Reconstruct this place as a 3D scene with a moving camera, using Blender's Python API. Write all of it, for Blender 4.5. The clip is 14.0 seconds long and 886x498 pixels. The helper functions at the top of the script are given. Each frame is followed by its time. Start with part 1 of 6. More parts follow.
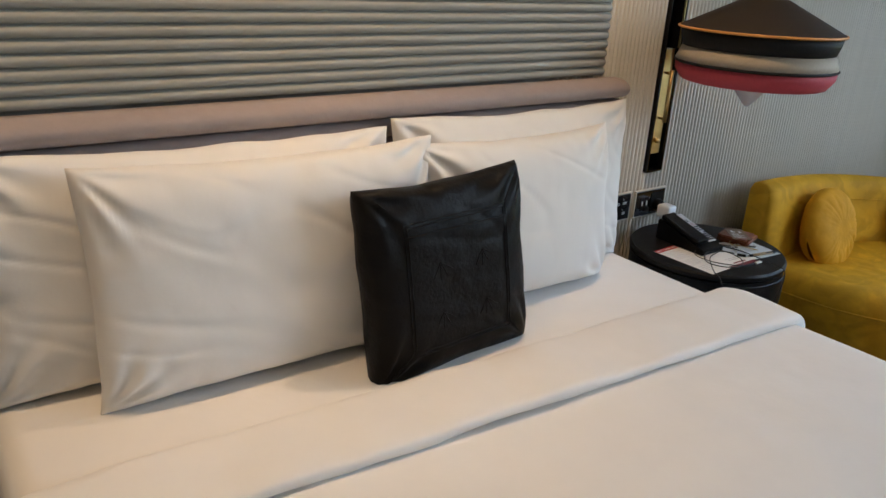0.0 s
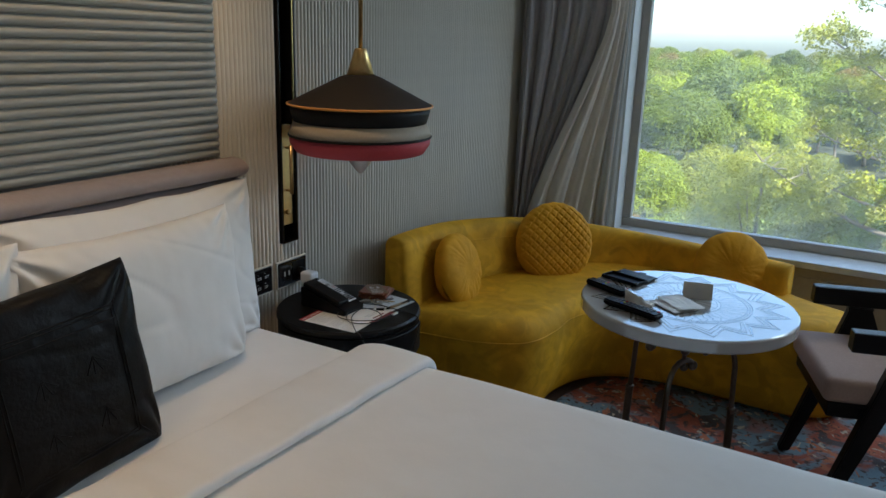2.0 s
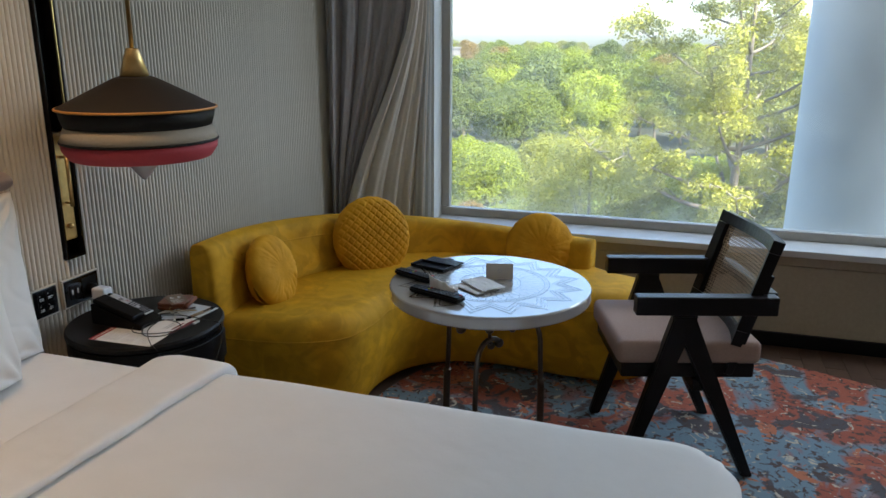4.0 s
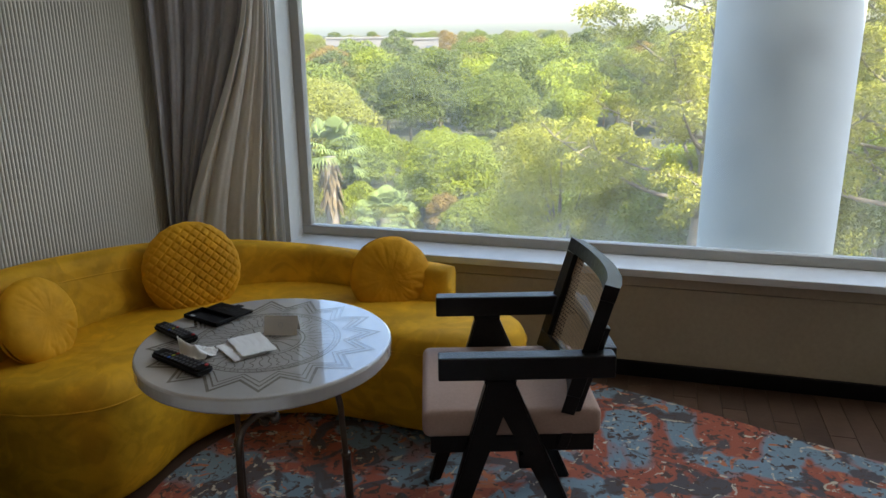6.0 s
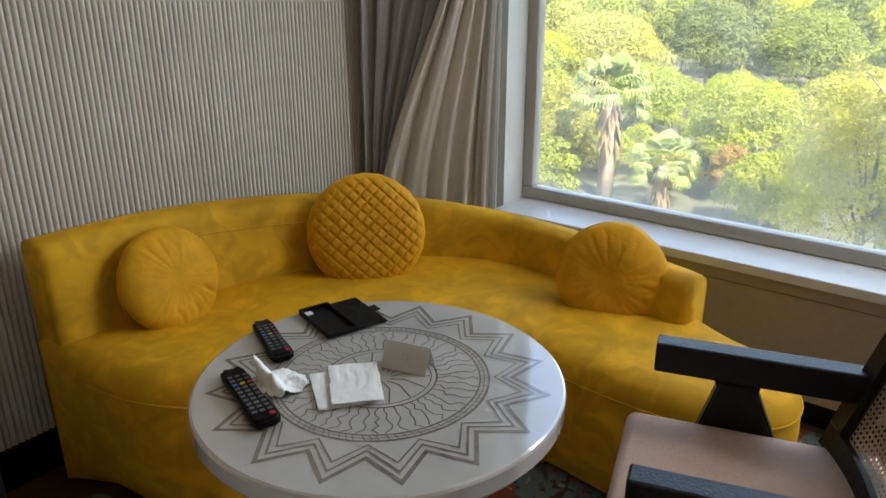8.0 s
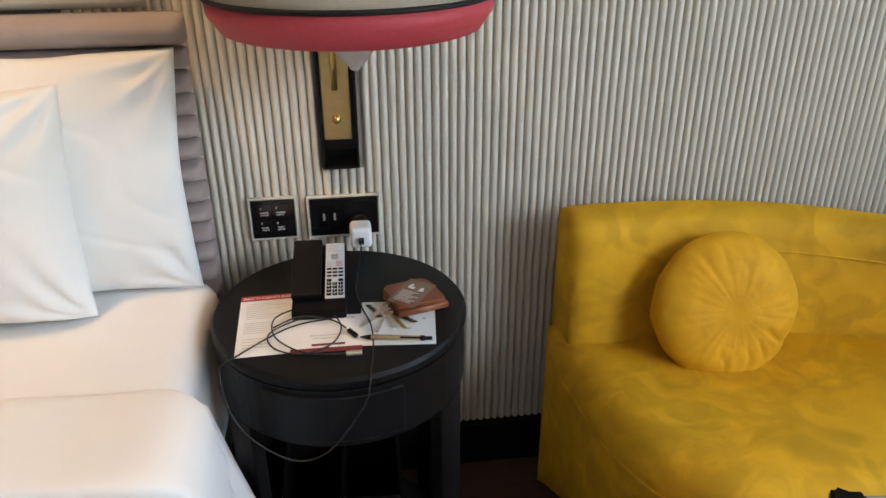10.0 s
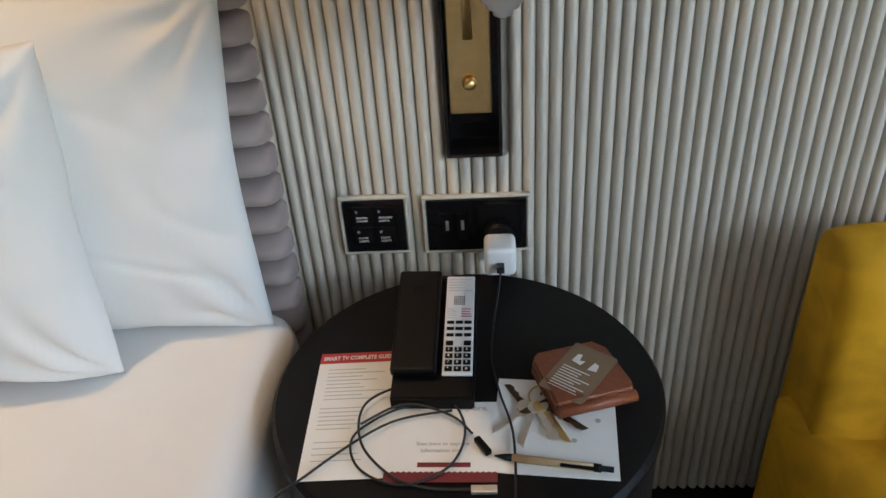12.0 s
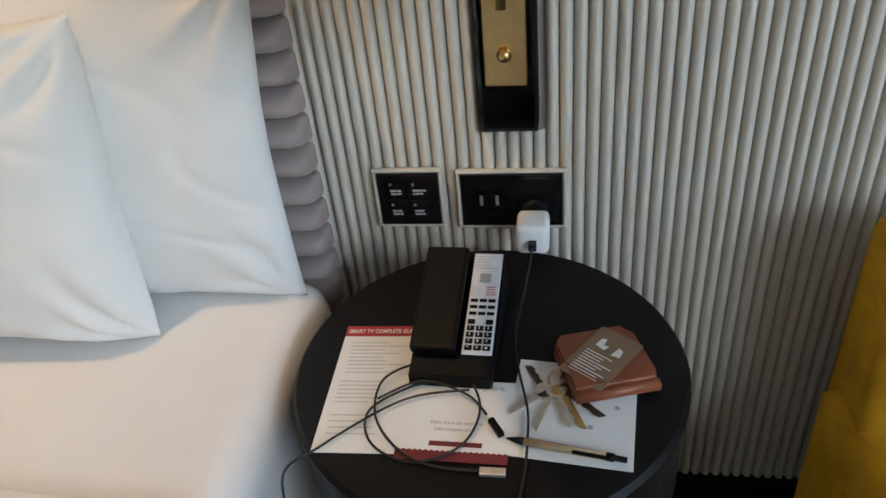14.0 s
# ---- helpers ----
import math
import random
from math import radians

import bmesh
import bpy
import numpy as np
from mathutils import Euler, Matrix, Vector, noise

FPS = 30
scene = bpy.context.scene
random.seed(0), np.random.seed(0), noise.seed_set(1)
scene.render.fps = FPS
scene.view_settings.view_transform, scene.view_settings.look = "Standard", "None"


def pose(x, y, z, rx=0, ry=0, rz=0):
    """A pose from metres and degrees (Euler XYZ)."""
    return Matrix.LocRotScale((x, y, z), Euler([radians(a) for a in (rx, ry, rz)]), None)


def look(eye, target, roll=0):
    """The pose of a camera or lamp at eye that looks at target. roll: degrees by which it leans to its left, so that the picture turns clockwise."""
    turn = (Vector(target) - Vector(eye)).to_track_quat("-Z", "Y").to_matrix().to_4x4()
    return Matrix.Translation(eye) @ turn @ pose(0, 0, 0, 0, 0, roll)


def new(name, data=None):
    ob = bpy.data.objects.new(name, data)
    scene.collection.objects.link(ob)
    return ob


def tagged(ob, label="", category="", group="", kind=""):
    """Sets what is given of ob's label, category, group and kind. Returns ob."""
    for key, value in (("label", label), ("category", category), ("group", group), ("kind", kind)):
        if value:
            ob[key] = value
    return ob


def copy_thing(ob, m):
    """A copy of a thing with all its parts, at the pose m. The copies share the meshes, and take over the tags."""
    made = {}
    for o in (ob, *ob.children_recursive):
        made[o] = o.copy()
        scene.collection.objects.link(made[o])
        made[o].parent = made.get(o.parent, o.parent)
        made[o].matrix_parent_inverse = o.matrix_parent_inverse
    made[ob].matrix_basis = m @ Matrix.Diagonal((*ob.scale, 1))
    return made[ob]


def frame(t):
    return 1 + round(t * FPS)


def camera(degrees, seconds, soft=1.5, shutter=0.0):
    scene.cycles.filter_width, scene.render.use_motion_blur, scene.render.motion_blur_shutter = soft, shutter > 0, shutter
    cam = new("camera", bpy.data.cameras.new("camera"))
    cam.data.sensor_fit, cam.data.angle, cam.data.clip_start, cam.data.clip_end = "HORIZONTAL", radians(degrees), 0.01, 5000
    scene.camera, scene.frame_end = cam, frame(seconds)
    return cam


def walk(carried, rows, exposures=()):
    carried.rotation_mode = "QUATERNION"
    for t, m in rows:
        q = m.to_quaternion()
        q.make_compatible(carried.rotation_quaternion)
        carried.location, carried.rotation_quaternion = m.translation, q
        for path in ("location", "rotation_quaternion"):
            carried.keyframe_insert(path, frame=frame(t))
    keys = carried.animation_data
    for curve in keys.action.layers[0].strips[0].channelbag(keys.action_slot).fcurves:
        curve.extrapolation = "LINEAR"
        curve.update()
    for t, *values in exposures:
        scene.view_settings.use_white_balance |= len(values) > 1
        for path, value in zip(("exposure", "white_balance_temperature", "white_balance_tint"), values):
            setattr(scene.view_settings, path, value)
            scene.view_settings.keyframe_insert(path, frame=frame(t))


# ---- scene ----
cam = camera(61.2, 14.0)

PATH = [
    (0, (-1.841, -1.44, 1.367), (-0.717, 0.047, 0.642), 3.2),
    (0.5, (-1.811, -1.476, 1.385), (-0.42, -0.187, 0.747), 2.9),
    (1, (-1.804, -1.512, 1.413), (-0.25, -0.397, 0.827), 2.7),
    (1.5, (-1.789, -1.531, 1.414), (-0.14, -0.538, 0.87), 2.3),
    (2, (-1.75, -1.557, 1.419), (-0.062, -0.628, 0.881), 1.9),
    (2.5, (-1.706, -1.579, 1.413), (-0.001, -0.681, 0.875), 1.5),
    (3, (-1.675, -1.606, 1.412), (0.056, -0.767, 0.865), 1.1),
    (3.5, (-1.704, -1.618, 1.407), (0.094, -0.929, 0.867), 0.7),
    (4, (-1.694, -1.702, 1.412), (0.147, -1.132, 0.876), 0.3),
    (4.2, (-1.669, -1.783, 1.406), (0.18, -1.243, 0.869), 0.2),
    (6.3, (-0.921, -2.118, 1.426), (0.922, -1.583, 0.862), -0.9),
    (6.5, (-0.849, -2.107, 1.394), (0.98, -1.515, 0.839), -0.6),
    (7, (-0.64, -2.041, 1.395), (1.112, -1.289, 0.792), -0.2),
    (7.5, (-0.428, -2.058, 1.373), (1.22, -1.142, 0.705), -0.1),
    (8, (-0.262, -1.962, 1.338), (1.221, -0.825, 0.627), -0.2),
    (8.5, (-0.133, -1.816, 1.317), (0.959, -0.319, 0.564), 0.4),
    (9, (-0.004, -1.71, 1.3), (0.65, 0.004, 0.505), -0.0),
    (9.2, (0.017, -1.659, 1.298), (0.566, 0.084, 0.486), -0.1),
    (11.3, (0.08, -0.997, 1.233), (0.053, 0.737, 0.237), -2.5),
    (11.5, (0.069, -0.955, 1.222), (0.018, 0.77, 0.212), -3.2),
    (12, (0.066, -0.89, 1.2), (-0.053, 0.795, 0.128), -4.0),
    (12.5, (0.094, -0.873, 1.207), (-0.116, 0.787, 0.11), -4.9),
    (13, (0.111, -0.856, 1.195), (-0.141, 0.774, 0.065), -5.1),
    (13.5, (0.115, -0.845, 1.183), (-0.186, 0.763, 0.033), -5.6),
    (14, (0.124, -0.867, 1.201), (-0.2, 0.747, 0.065), -6.3),
]
EXPOSURE = [(0, 2.83, 5900, 9), (0.7, 2.15, 5600, 6), (1.5, 1.95, 5600, 5), (2.2, 2.22, 5750, 6), (3.0, 2.42, 5950, 9), (4.2, 2.4, 6100, 10), (6.3, 2.28, 6600, 12), (7.0, 2.45, 6750, 12), (7.5, 2.75, 6850, 13),
            (8.0, 2.85, 6950, 13), (9.0, 3.42, 6850, 13), (11.3, 3.15, 6250, 10), (12.5, 3.0, 6150, 9), (14, 3.0, 6150, 9)]
walk(cam, [(t, look(eye, target, roll)) for t, eye, target, roll in PATH], EXPOSURE)

# ---- light ----
world = bpy.data.worlds.new("sky")
scene.world = world
world.use_nodes = True
_nt = world.node_tree
_sky = _nt.nodes.new("ShaderNodeTexSky")
_sky.sky_type = "NISHITA"
_sky.sun_disc = False
_sky.sun_elevation, _sky.sun_rotation = radians(48), radians(215)
_sky.dust_density, _sky.air_density = 2.1, 1.0
_bg = _nt.nodes["Background"]
_nt.links.new(_sky.outputs[0], _bg.inputs[0])
_bg.inputs[1].default_value = 0.14


def lamp(name, kind, energy, color, m, **more):
    data = bpy.data.lights.new(name, kind)
    data.energy, data.color = energy, color
    if "size" in more:
        data.shape, data.size, data.size_y = "RECTANGLE", more["size"], more["size_y"]
    if "radius" in more:
        data.shadow_soft_size = more["radius"]
    if "cone" in more:
        data.spot_size, data.spot_blend = radians(more["cone"]), 0.8
    if "angle" in more:
        data.angle = radians(more["angle"])
    ob = new(name, data)
    ob.matrix_world = m
    return ob


lamp("sun", "SUN", 4.2, (1, 0.95, 0.86), look((0, 0, 0), (0.40, 0.55, -0.75)), angle=3.0)
lamp("window_daylight", "AREA", 4.0, (0.88, 0.95, 1.0), look((2.13, -3.0, 2.12), (0, -2.6, 0.9)), size=2.1, size_y=0.5)
for _x, _e in ((-1.75, 7.4), (-0.60, 7.2), (-2.5, 4.0)):
    lamp("downlight_bulb", "SPOT", _e, (1, 0.64, 0.33), look((_x, -0.36, 2.62), (_x, -0.22, 0.6)), radius=0.03, cone=74)
# weak warm fill added under the plain ceiling, with no fitting of its own
lamp("ceiling_cove_light", "AREA", 0.5, (1, 0.84, 0.68), look((-1.0, -2.6, 2.62), (-1.0, -2.6, 0)), size=2.0, size_y=1.4)


# ---- materials ----
def mat(name, base, rough=0.6, metal=0.0, vary=0.12, scale=40.0, bump=0.15, bump_scale=None, big=2.0, sheen=0.0, coat=0.0, island=0.0, spread=0.0, spec=0.5):
    """A node material: a base colour varied at two scales, with fine relief."""
    m = bpy.data.materials.new(name)
    m.use_nodes = True
    nt = m.node_tree
    b = nt.nodes["Principled BSDF"]
    b.inputs["Roughness"].default_value, b.inputs["Metallic"].default_value = rough, metal
    b.inputs["Sheen Weight"].default_value = sheen
    b.inputs["Coat Weight"].default_value = coat
    b.inputs["Specular IOR Level"].default_value = spec
    b.inputs["Sheen Tint"].default_value = (*[min(1, c * 1.6) for c in base[:3]], 1)
    tc = nt.nodes.new("ShaderNodeTexCoord")
    n1, n2 = nt.nodes.new("ShaderNodeTexNoise"), nt.nodes.new("ShaderNodeTexNoise")
    n1.inputs["Scale"].default_value, n2.inputs["Scale"].default_value = scale, big
    n1.inputs["Detail"].default_value = 4
    for n in (n1, n2):
        nt.links.new(tc.outputs["Object"], n.inputs["Vector"])
    add = nt.nodes.new("ShaderNodeMath")
    add.operation = "ADD"
    nt.links.new(n1.outputs["Fac"], add.inputs[0])
    nt.links.new(n2.outputs["Fac"], add.inputs[1])
    last = add
    if spread:
        oi = nt.nodes.new("ShaderNodeObjectInfo")
        mul = nt.nodes.new("ShaderNodeMath")
        mul.operation = "MULTIPLY_ADD"
        mul.inputs[1].default_value = spread
        nt.links.new(oi.outputs["Random"], mul.inputs[0])
        nt.links.new(add.outputs[0], mul.inputs[2])
        last = mul
    if island:
        ge = nt.nodes.new("ShaderNodeNewGeometry")
        mul = nt.nodes.new("ShaderNodeMath")
        mul.operation = "MULTIPLY_ADD"
        mul.inputs[1].default_value = island
        nt.links.new(ge.outputs["Random Per Island"], mul.inputs[0])
        nt.links.new(last.outputs[0], mul.inputs[2])
        last = mul
    ramp = nt.nodes.new("ShaderNodeMapRange")
    ramp.inputs["From Min"].default_value, ramp.inputs["From Max"].default_value = 0.6, 1.4 + spread + island
    ramp.inputs["To Min"].default_value, ramp.inputs["To Max"].default_value = 1 - vary, 1 + vary
    nt.links.new(last.outputs[0], ramp.inputs["Value"])
    mix = nt.nodes.new("ShaderNodeVectorMath")
    mix.operation = "SCALE"
    mix.inputs[0].default_value = base[:3]
    nt.links.new(ramp.outputs[0], mix.inputs["Scale"])
    nt.links.new(mix.outputs[0], b.inputs["Base Color"])
    if bump:
        bp = nt.nodes.new("ShaderNodeBump")
        bp.inputs["Strength"].default_value, bp.inputs["Distance"].default_value = bump, 0.004
        n3 = nt.nodes.new("ShaderNodeTexNoise")
        n3.inputs["Scale"].default_value, n3.inputs["Detail"].default_value = bump_scale or scale * 3, 5
        nt.links.new(tc.outputs["Object"], n3.inputs["Vector"])
        nt.links.new(n3.outputs["Fac"], bp.inputs["Height"])
        nt.links.new(bp.outputs[0], b.inputs["Normal"])
    return m


def tree_of(m):
    return m.node_tree, m.node_tree.nodes["Principled BSDF"]


M_PLASTER = mat("plaster", (0.50, 0.46, 0.40), 0.85, bump=0.1)
M_CEIL = mat("ceiling_paint", (0.78, 0.77, 0.74), 0.9, bump=0.05)
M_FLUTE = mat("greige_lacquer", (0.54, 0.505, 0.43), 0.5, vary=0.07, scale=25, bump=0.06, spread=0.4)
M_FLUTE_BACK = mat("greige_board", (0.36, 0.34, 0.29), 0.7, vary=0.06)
M_RIB = mat("ribbed_panel_cloth", (0.36, 0.345, 0.295), 0.62, vary=0.09, scale=60, bump=0.15, spread=0.3)
M_CHANNEL = mat("mauve_velvet", (0.33, 0.27, 0.255), 0.75, vary=0.12, scale=30, bump=0.2, sheen=0.35, spread=0.3)
M_BLACK = mat("black_lacquer", (0.007, 0.007, 0.0075), 0.42, vary=0.25, scale=60, bump=0.05, spec=0.18)
M_BLACKWOOD = mat("black_stained_teak", (0.006, 0.0055, 0.0055), 0.38, vary=0.35, scale=45, bump=0.3, bump_scale=160, spec=0.3)
M_BLACKPLASTIC = mat("black_plastic", (0.004, 0.004, 0.0046), 0.42, vary=0.15, bump=0.05, spec=0.16)
M_GLOSSBLACK = mat("black_glass_plate", (0.008, 0.008, 0.009), 0.1, vary=0.1, bump=0.0)
M_BRASS = mat("brushed_brass", (0.66, 0.46, 0.19), 0.32, 1.0, vary=0.12, scale=90, bump=0.06)
M_STEEL = mat("aged_nickel", (0.15, 0.122, 0.095), 0.34, 1.0, vary=0.2, scale=50, bump=0.1)
M_CHROME = mat("key_metal", (0.80, 0.77, 0.70), 0.5, 1.0, vary=0.15, scale=120, bump=0.05)
M_LINEN = mat("white_cotton", (0.80, 0.78, 0.755), 0.82, vary=0.03, scale=12, bump=0.22, bump_scale=26, sheen=0.15)
M_PILLOW = mat("white_pillow_cotton", (0.80, 0.78, 0.75), 0.8, vary=0.03, scale=10, bump=0.2, bump_scale=22, sheen=0.15)
M_LEATHER = mat("black_leather", (0.005, 0.0045, 0.0045), 0.44, vary=0.3, scale=18, bump=0.25, bump_scale=130, spec=0.14)
M_VELVET = mat("mustard_velvet", (0.58, 0.300, 0.010), 0.75, vary=0.22, scale=9, bump=0.3, bump_scale=40, big=4.5, sheen=0.45, spec=0.25)
M_VELVET2 = mat("mustard_cushion_velvet", (0.63, 0.305, 0.009), 0.72, vary=0.15, scale=22, bump=0.3, bump_scale=60, big=5, sheen=0.45, spec=0.25)
M_WHITEMETAL = mat("white_trim_paint", (0.66, 0.66, 0.63), 0.5, vary=0.05, bump=0.05)
M_SILL = mat("sill_stone", (0.62, 0.62, 0.60), 0.35, vary=0.08, scale=14, bump=0.05)
M_FRAME = mat("window_frame_paint", (0.42, 0.40, 0.36), 0.5, vary=0.06, bump=0.05)
M_DADO = mat("brown_wall_cloth", (0.41, 0.345, 0.25), 0.8, vary=0.1, scale=60, bump=0.15)
M_CURTAIN = mat("grey_curtain", (0.34, 0.325, 0.33), 0.85, vary=0.1, scale=50, bump=0.15, sheen=0.2)
M_LINING = mat("cream_curtain_lining", (0.88, 0.83, 0.76), 0.85, vary=0.06, scale=50, bump=0.12, sheen=0.2)
M_SHEER = mat("white_sheer", (0.72, 0.72, 0.70), 0.85, vary=0.04, scale=50, bump=0.1)
M_SEAT = mat("taupe_seat_cloth", (0.42, 0.285, 0.225), 0.85, vary=0.12, scale=140, bump=0.35, bump_scale=420, sheen=0.2)
M_CANE = mat("woven_cane", (0.62, 0.47, 0.31), 0.6, vary=0.2, scale=80, bump=0.2)
M_PAPER = mat("white_paper", (0.78, 0.78, 0.76), 0.7, vary=0.03, scale=30, bump=0.05)
M_TISSUE = mat("tissue", (0.82, 0.82, 0.80), 0.9, vary=0.03, scale=30, bump=0.15)
M_RED = mat("red_print", (0.42, 0.03, 0.035), 0.6, vary=0.05, bump=0.0)
M_MAROON = mat("maroon_print", (0.16, 0.02, 0.025), 0.6, vary=0.05, bump=0.0)
M_INK = mat("grey_ink", (0.45, 0.45, 0.46), 0.7, vary=0.1, bump=0.0)
M_DARKINK = mat("dark_ink", (0.04, 0.04, 0.04), 0.7, vary=0.1, bump=0.0)
M_WHITEINK = mat("white_print", (0.75, 0.74, 0.72), 0.6, vary=0.02, bump=0.0)
M_TAN = mat("tan_leather", (0.22, 0.062, 0.024), 0.34, vary=0.28, scale=26, bump=0.25, bump_scale=160)
M_CARD = mat("bronze_card", (0.22, 0.145, 0.085), 0.4, vary=0.05, bump=0.0)
M_PENWOOD = mat("kraft_barrel", (0.46, 0.33, 0.19), 0.6, vary=0.1, scale=90, bump=0.1)
M_WHITEPLASTIC = mat("white_plastic", (0.80, 0.80, 0.80), 0.35, vary=0.02, bump=0.0)
M_GREYPLASTIC = mat("phone_silver", (0.62, 0.62, 0.62), 0.4, vary=0.03, bump=0.0)
M_CABLE = mat("black_rubber", (0.012, 0.012, 0.012), 0.5, vary=0.1, bump=0.0)
M_OLIVE = mat("olive_cloth", (0.075, 0.085, 0.05), 0.85, vary=0.3, scale=40, bump=0.4, bump_scale=120)
M_SHADE_DARK = mat("charcoal_shade", (0.028, 0.02, 0.015), 0.6, vary=0.15, scale=120, bump=0.15, bump_scale=500, spec=0.25)
M_SHADE_BLACK = mat("black_shade", (0.012, 0.012, 0.012), 0.65, vary=0.15, scale=120, bump=0.1, bump_scale=500, spec=0.2)
M_SHADE_GREY = mat("grey_beige_shade", (0.40, 0.34, 0.26), 0.75, vary=0.08, scale=120, bump=0.15, bump_scale=500)
M_SHADE_RED = mat("crimson_shade", (0.42, 0.042, 0.055), 0.7, vary=0.1, scale=120, bump=0.15, bump_scale=500)
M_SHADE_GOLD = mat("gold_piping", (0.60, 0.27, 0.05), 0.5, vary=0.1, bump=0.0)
M_COLUMN = mat("pale_concrete_column", (0.50, 0.54, 0.56), 0.8, vary=0.05, scale=3, bump=0.1, big=0.7)
M_WALLOUT = mat("far_building_plaster", (0.15, 0.14, 0.13), 0.9, vary=0.1, scale=1, bump=0.0)
M_DARKWIN = mat("far_window_glass", (0.08, 0.09, 0.10), 0.3, vary=0.1, bump=0.0)


def glass(name, tint, rough=0.0, ior=1.45):
    m = bpy.data.materials.new(name)
    m.use_nodes = True
    b = m.node_tree.nodes["Principled BSDF"]
    b.inputs["Base Color"].default_value = (*tint, 1)
    b.inputs["Roughness"].default_value, b.inputs["IOR"].default_value = rough, ior
    b.inputs["Transmission Weight"].default_value = 1.0
    return m


def creased(m, scale, strength, dist, stretch):
    """Adds soft broad creases below the fine relief of a cloth."""
    nt, b = tree_of(m)
    fine = b.inputs["Normal"].links[0].from_node
    tc = nt.nodes.new("ShaderNodeTexCoord")
    mp = nt.nodes.new("ShaderNodeMapping")
    mp.inputs["Scale"].default_value = stretch
    mp.inputs["Rotation"].default_value = (0.3, 0.5, 0.6)
    n = nt.nodes.new("ShaderNodeTexNoise")
    n.inputs["Scale"].default_value, n.inputs["Detail"].default_value, n.inputs["Distortion"].default_value = scale, 2, 0.5
    bp = nt.nodes.new("ShaderNodeBump")
    bp.inputs["Strength"].default_value, bp.inputs["Distance"].default_value = strength, dist
    nt.links.new(tc.outputs["Object"], mp.inputs[0])
    nt.links.new(mp.outputs[0], n.inputs["Vector"])
    nt.links.new(n.outputs["Fac"], bp.inputs["Height"])
    nt.links.new(bp.outputs[0], fine.inputs["Normal"])


def brushed(m, scale, lo, hi):
    """Velvet pile stroked different ways: patches with soft-edged outlines."""
    nt, b = tree_of(m)
    src = b.inputs["Base Color"].links[0].from_socket
    tc, n, r, x = (nt.nodes.new("ShaderNode" + k) for k in ("TexCoord", "TexNoise", "MapRange", "VectorMath"))
    n.inputs["Scale"].default_value, n.inputs["Detail"].default_value, n.inputs["Distortion"].default_value = scale, 4, 1.6
    for k, v in (("From Min", 0.44), ("From Max", 0.58), ("To Min", lo), ("To Max", hi)):
        r.inputs[k].default_value = v
    x.operation = "SCALE"
    nt.links.new(tc.outputs["Object"], n.inputs["Vector"])
    nt.links.new(n.outputs["Fac"], r.inputs["Value"])
    nt.links.new(src, x.inputs[0])
    nt.links.new(r.outputs[0], x.inputs["Scale"])
    nt.links.new(x.outputs[0], b.inputs["Base Color"])


brushed(M_VELVET, 8.0, 0.90, 1.12)
creased(M_PILLOW, 6.0, 0.25, 0.02, (1, 1, 0.8))
creased(M_LINEN, 3.0, 0.3, 0.03, (1, 0.8, 1))
creased(M_VELVET, 6.0, 0.5, 0.02, (1, 0.6, 1.4))
creased(M_LEATHER, 9.0, 0.5, 0.012, (1, 1, 1))
creased(M_VELVET2, 14.0, 0.45, 0.012, (1, 1, 1))

M_GLASS = glass("dusty_window_glass", (0.95, 0.99, 0.98), 0.0, 1.02)
_g = M_GLASS.node_tree
_haze_dust, _mix = _g.nodes.new("ShaderNodeBsdfTranslucent"), _g.nodes.new("ShaderNodeMixShader")
_haze_dust.inputs["Color"].default_value = (0.98, 0.93, 0.82, 1)
# the even veil puts outdoor haze into the glass; dust thickens towards its foot
_gtc, _gsep, _grad, _gn, _gm = (_g.nodes.new("ShaderNode" + k) for k in ("TexCoord", "SeparateXYZ", "MapRange", "TexNoise", "Math"))
_g.links.new(_gtc.outputs["Object"], _gsep.inputs[0])
_g.links.new(_gtc.outputs["Object"], _gn.inputs["Vector"])
_gn.inputs["Scale"].default_value = 5.0
_g.links.new(_gsep.outputs["Z"], _grad.inputs["Value"])
for _k, _v in (("From Min", 0.53), ("From Max", 0.64), ("To Min", 0.27), ("To Max", 0.15)):
    _grad.inputs[_k].default_value = _v
_gm.operation = "MULTIPLY"
_g.links.new(_grad.outputs[0], _gm.inputs[0])
_g.links.new(_gn.outputs["Fac"], _gm.inputs[1])
_g.links.new(_gm.outputs[0], _mix.inputs[0])
_g.links.new(_g.nodes["Principled BSDF"].outputs[0], _mix.inputs[1])
_g.links.new(_haze_dust.outputs[0], _mix.inputs[2])
_g.links.new(_mix.outputs[0], _g.nodes["Material Output"].inputs["Surface"])


def sheer(m, k):
    """Lets light pass through a thin cloth."""
    nt, b = tree_of(m)
    tl, mx = nt.nodes.new("ShaderNodeBsdfTranslucent"), nt.nodes.new("ShaderNodeMixShader")
    nt.links.new(b.inputs["Base Color"].links[0].from_socket, tl.inputs["Color"])
    mx.inputs[0].default_value = k
    nt.links.new(b.outputs[0], mx.inputs[1])
    nt.links.new(tl.outputs[0], mx.inputs[2])
    nt.links.new(mx.outputs[0], nt.nodes["Material Output"].inputs["Surface"])


sheer(M_CANE, 0.45)
sheer(M_LINING, 0.4)
sheer(M_SHEER, 0.5)
M_LENS = glass("ribbed_lamp_glass", (0.97, 0.97, 0.96), 0.12, 1.25)
M_LENS.node_tree.nodes["Principled BSDF"].inputs["Transmission Weight"].default_value = 0.6


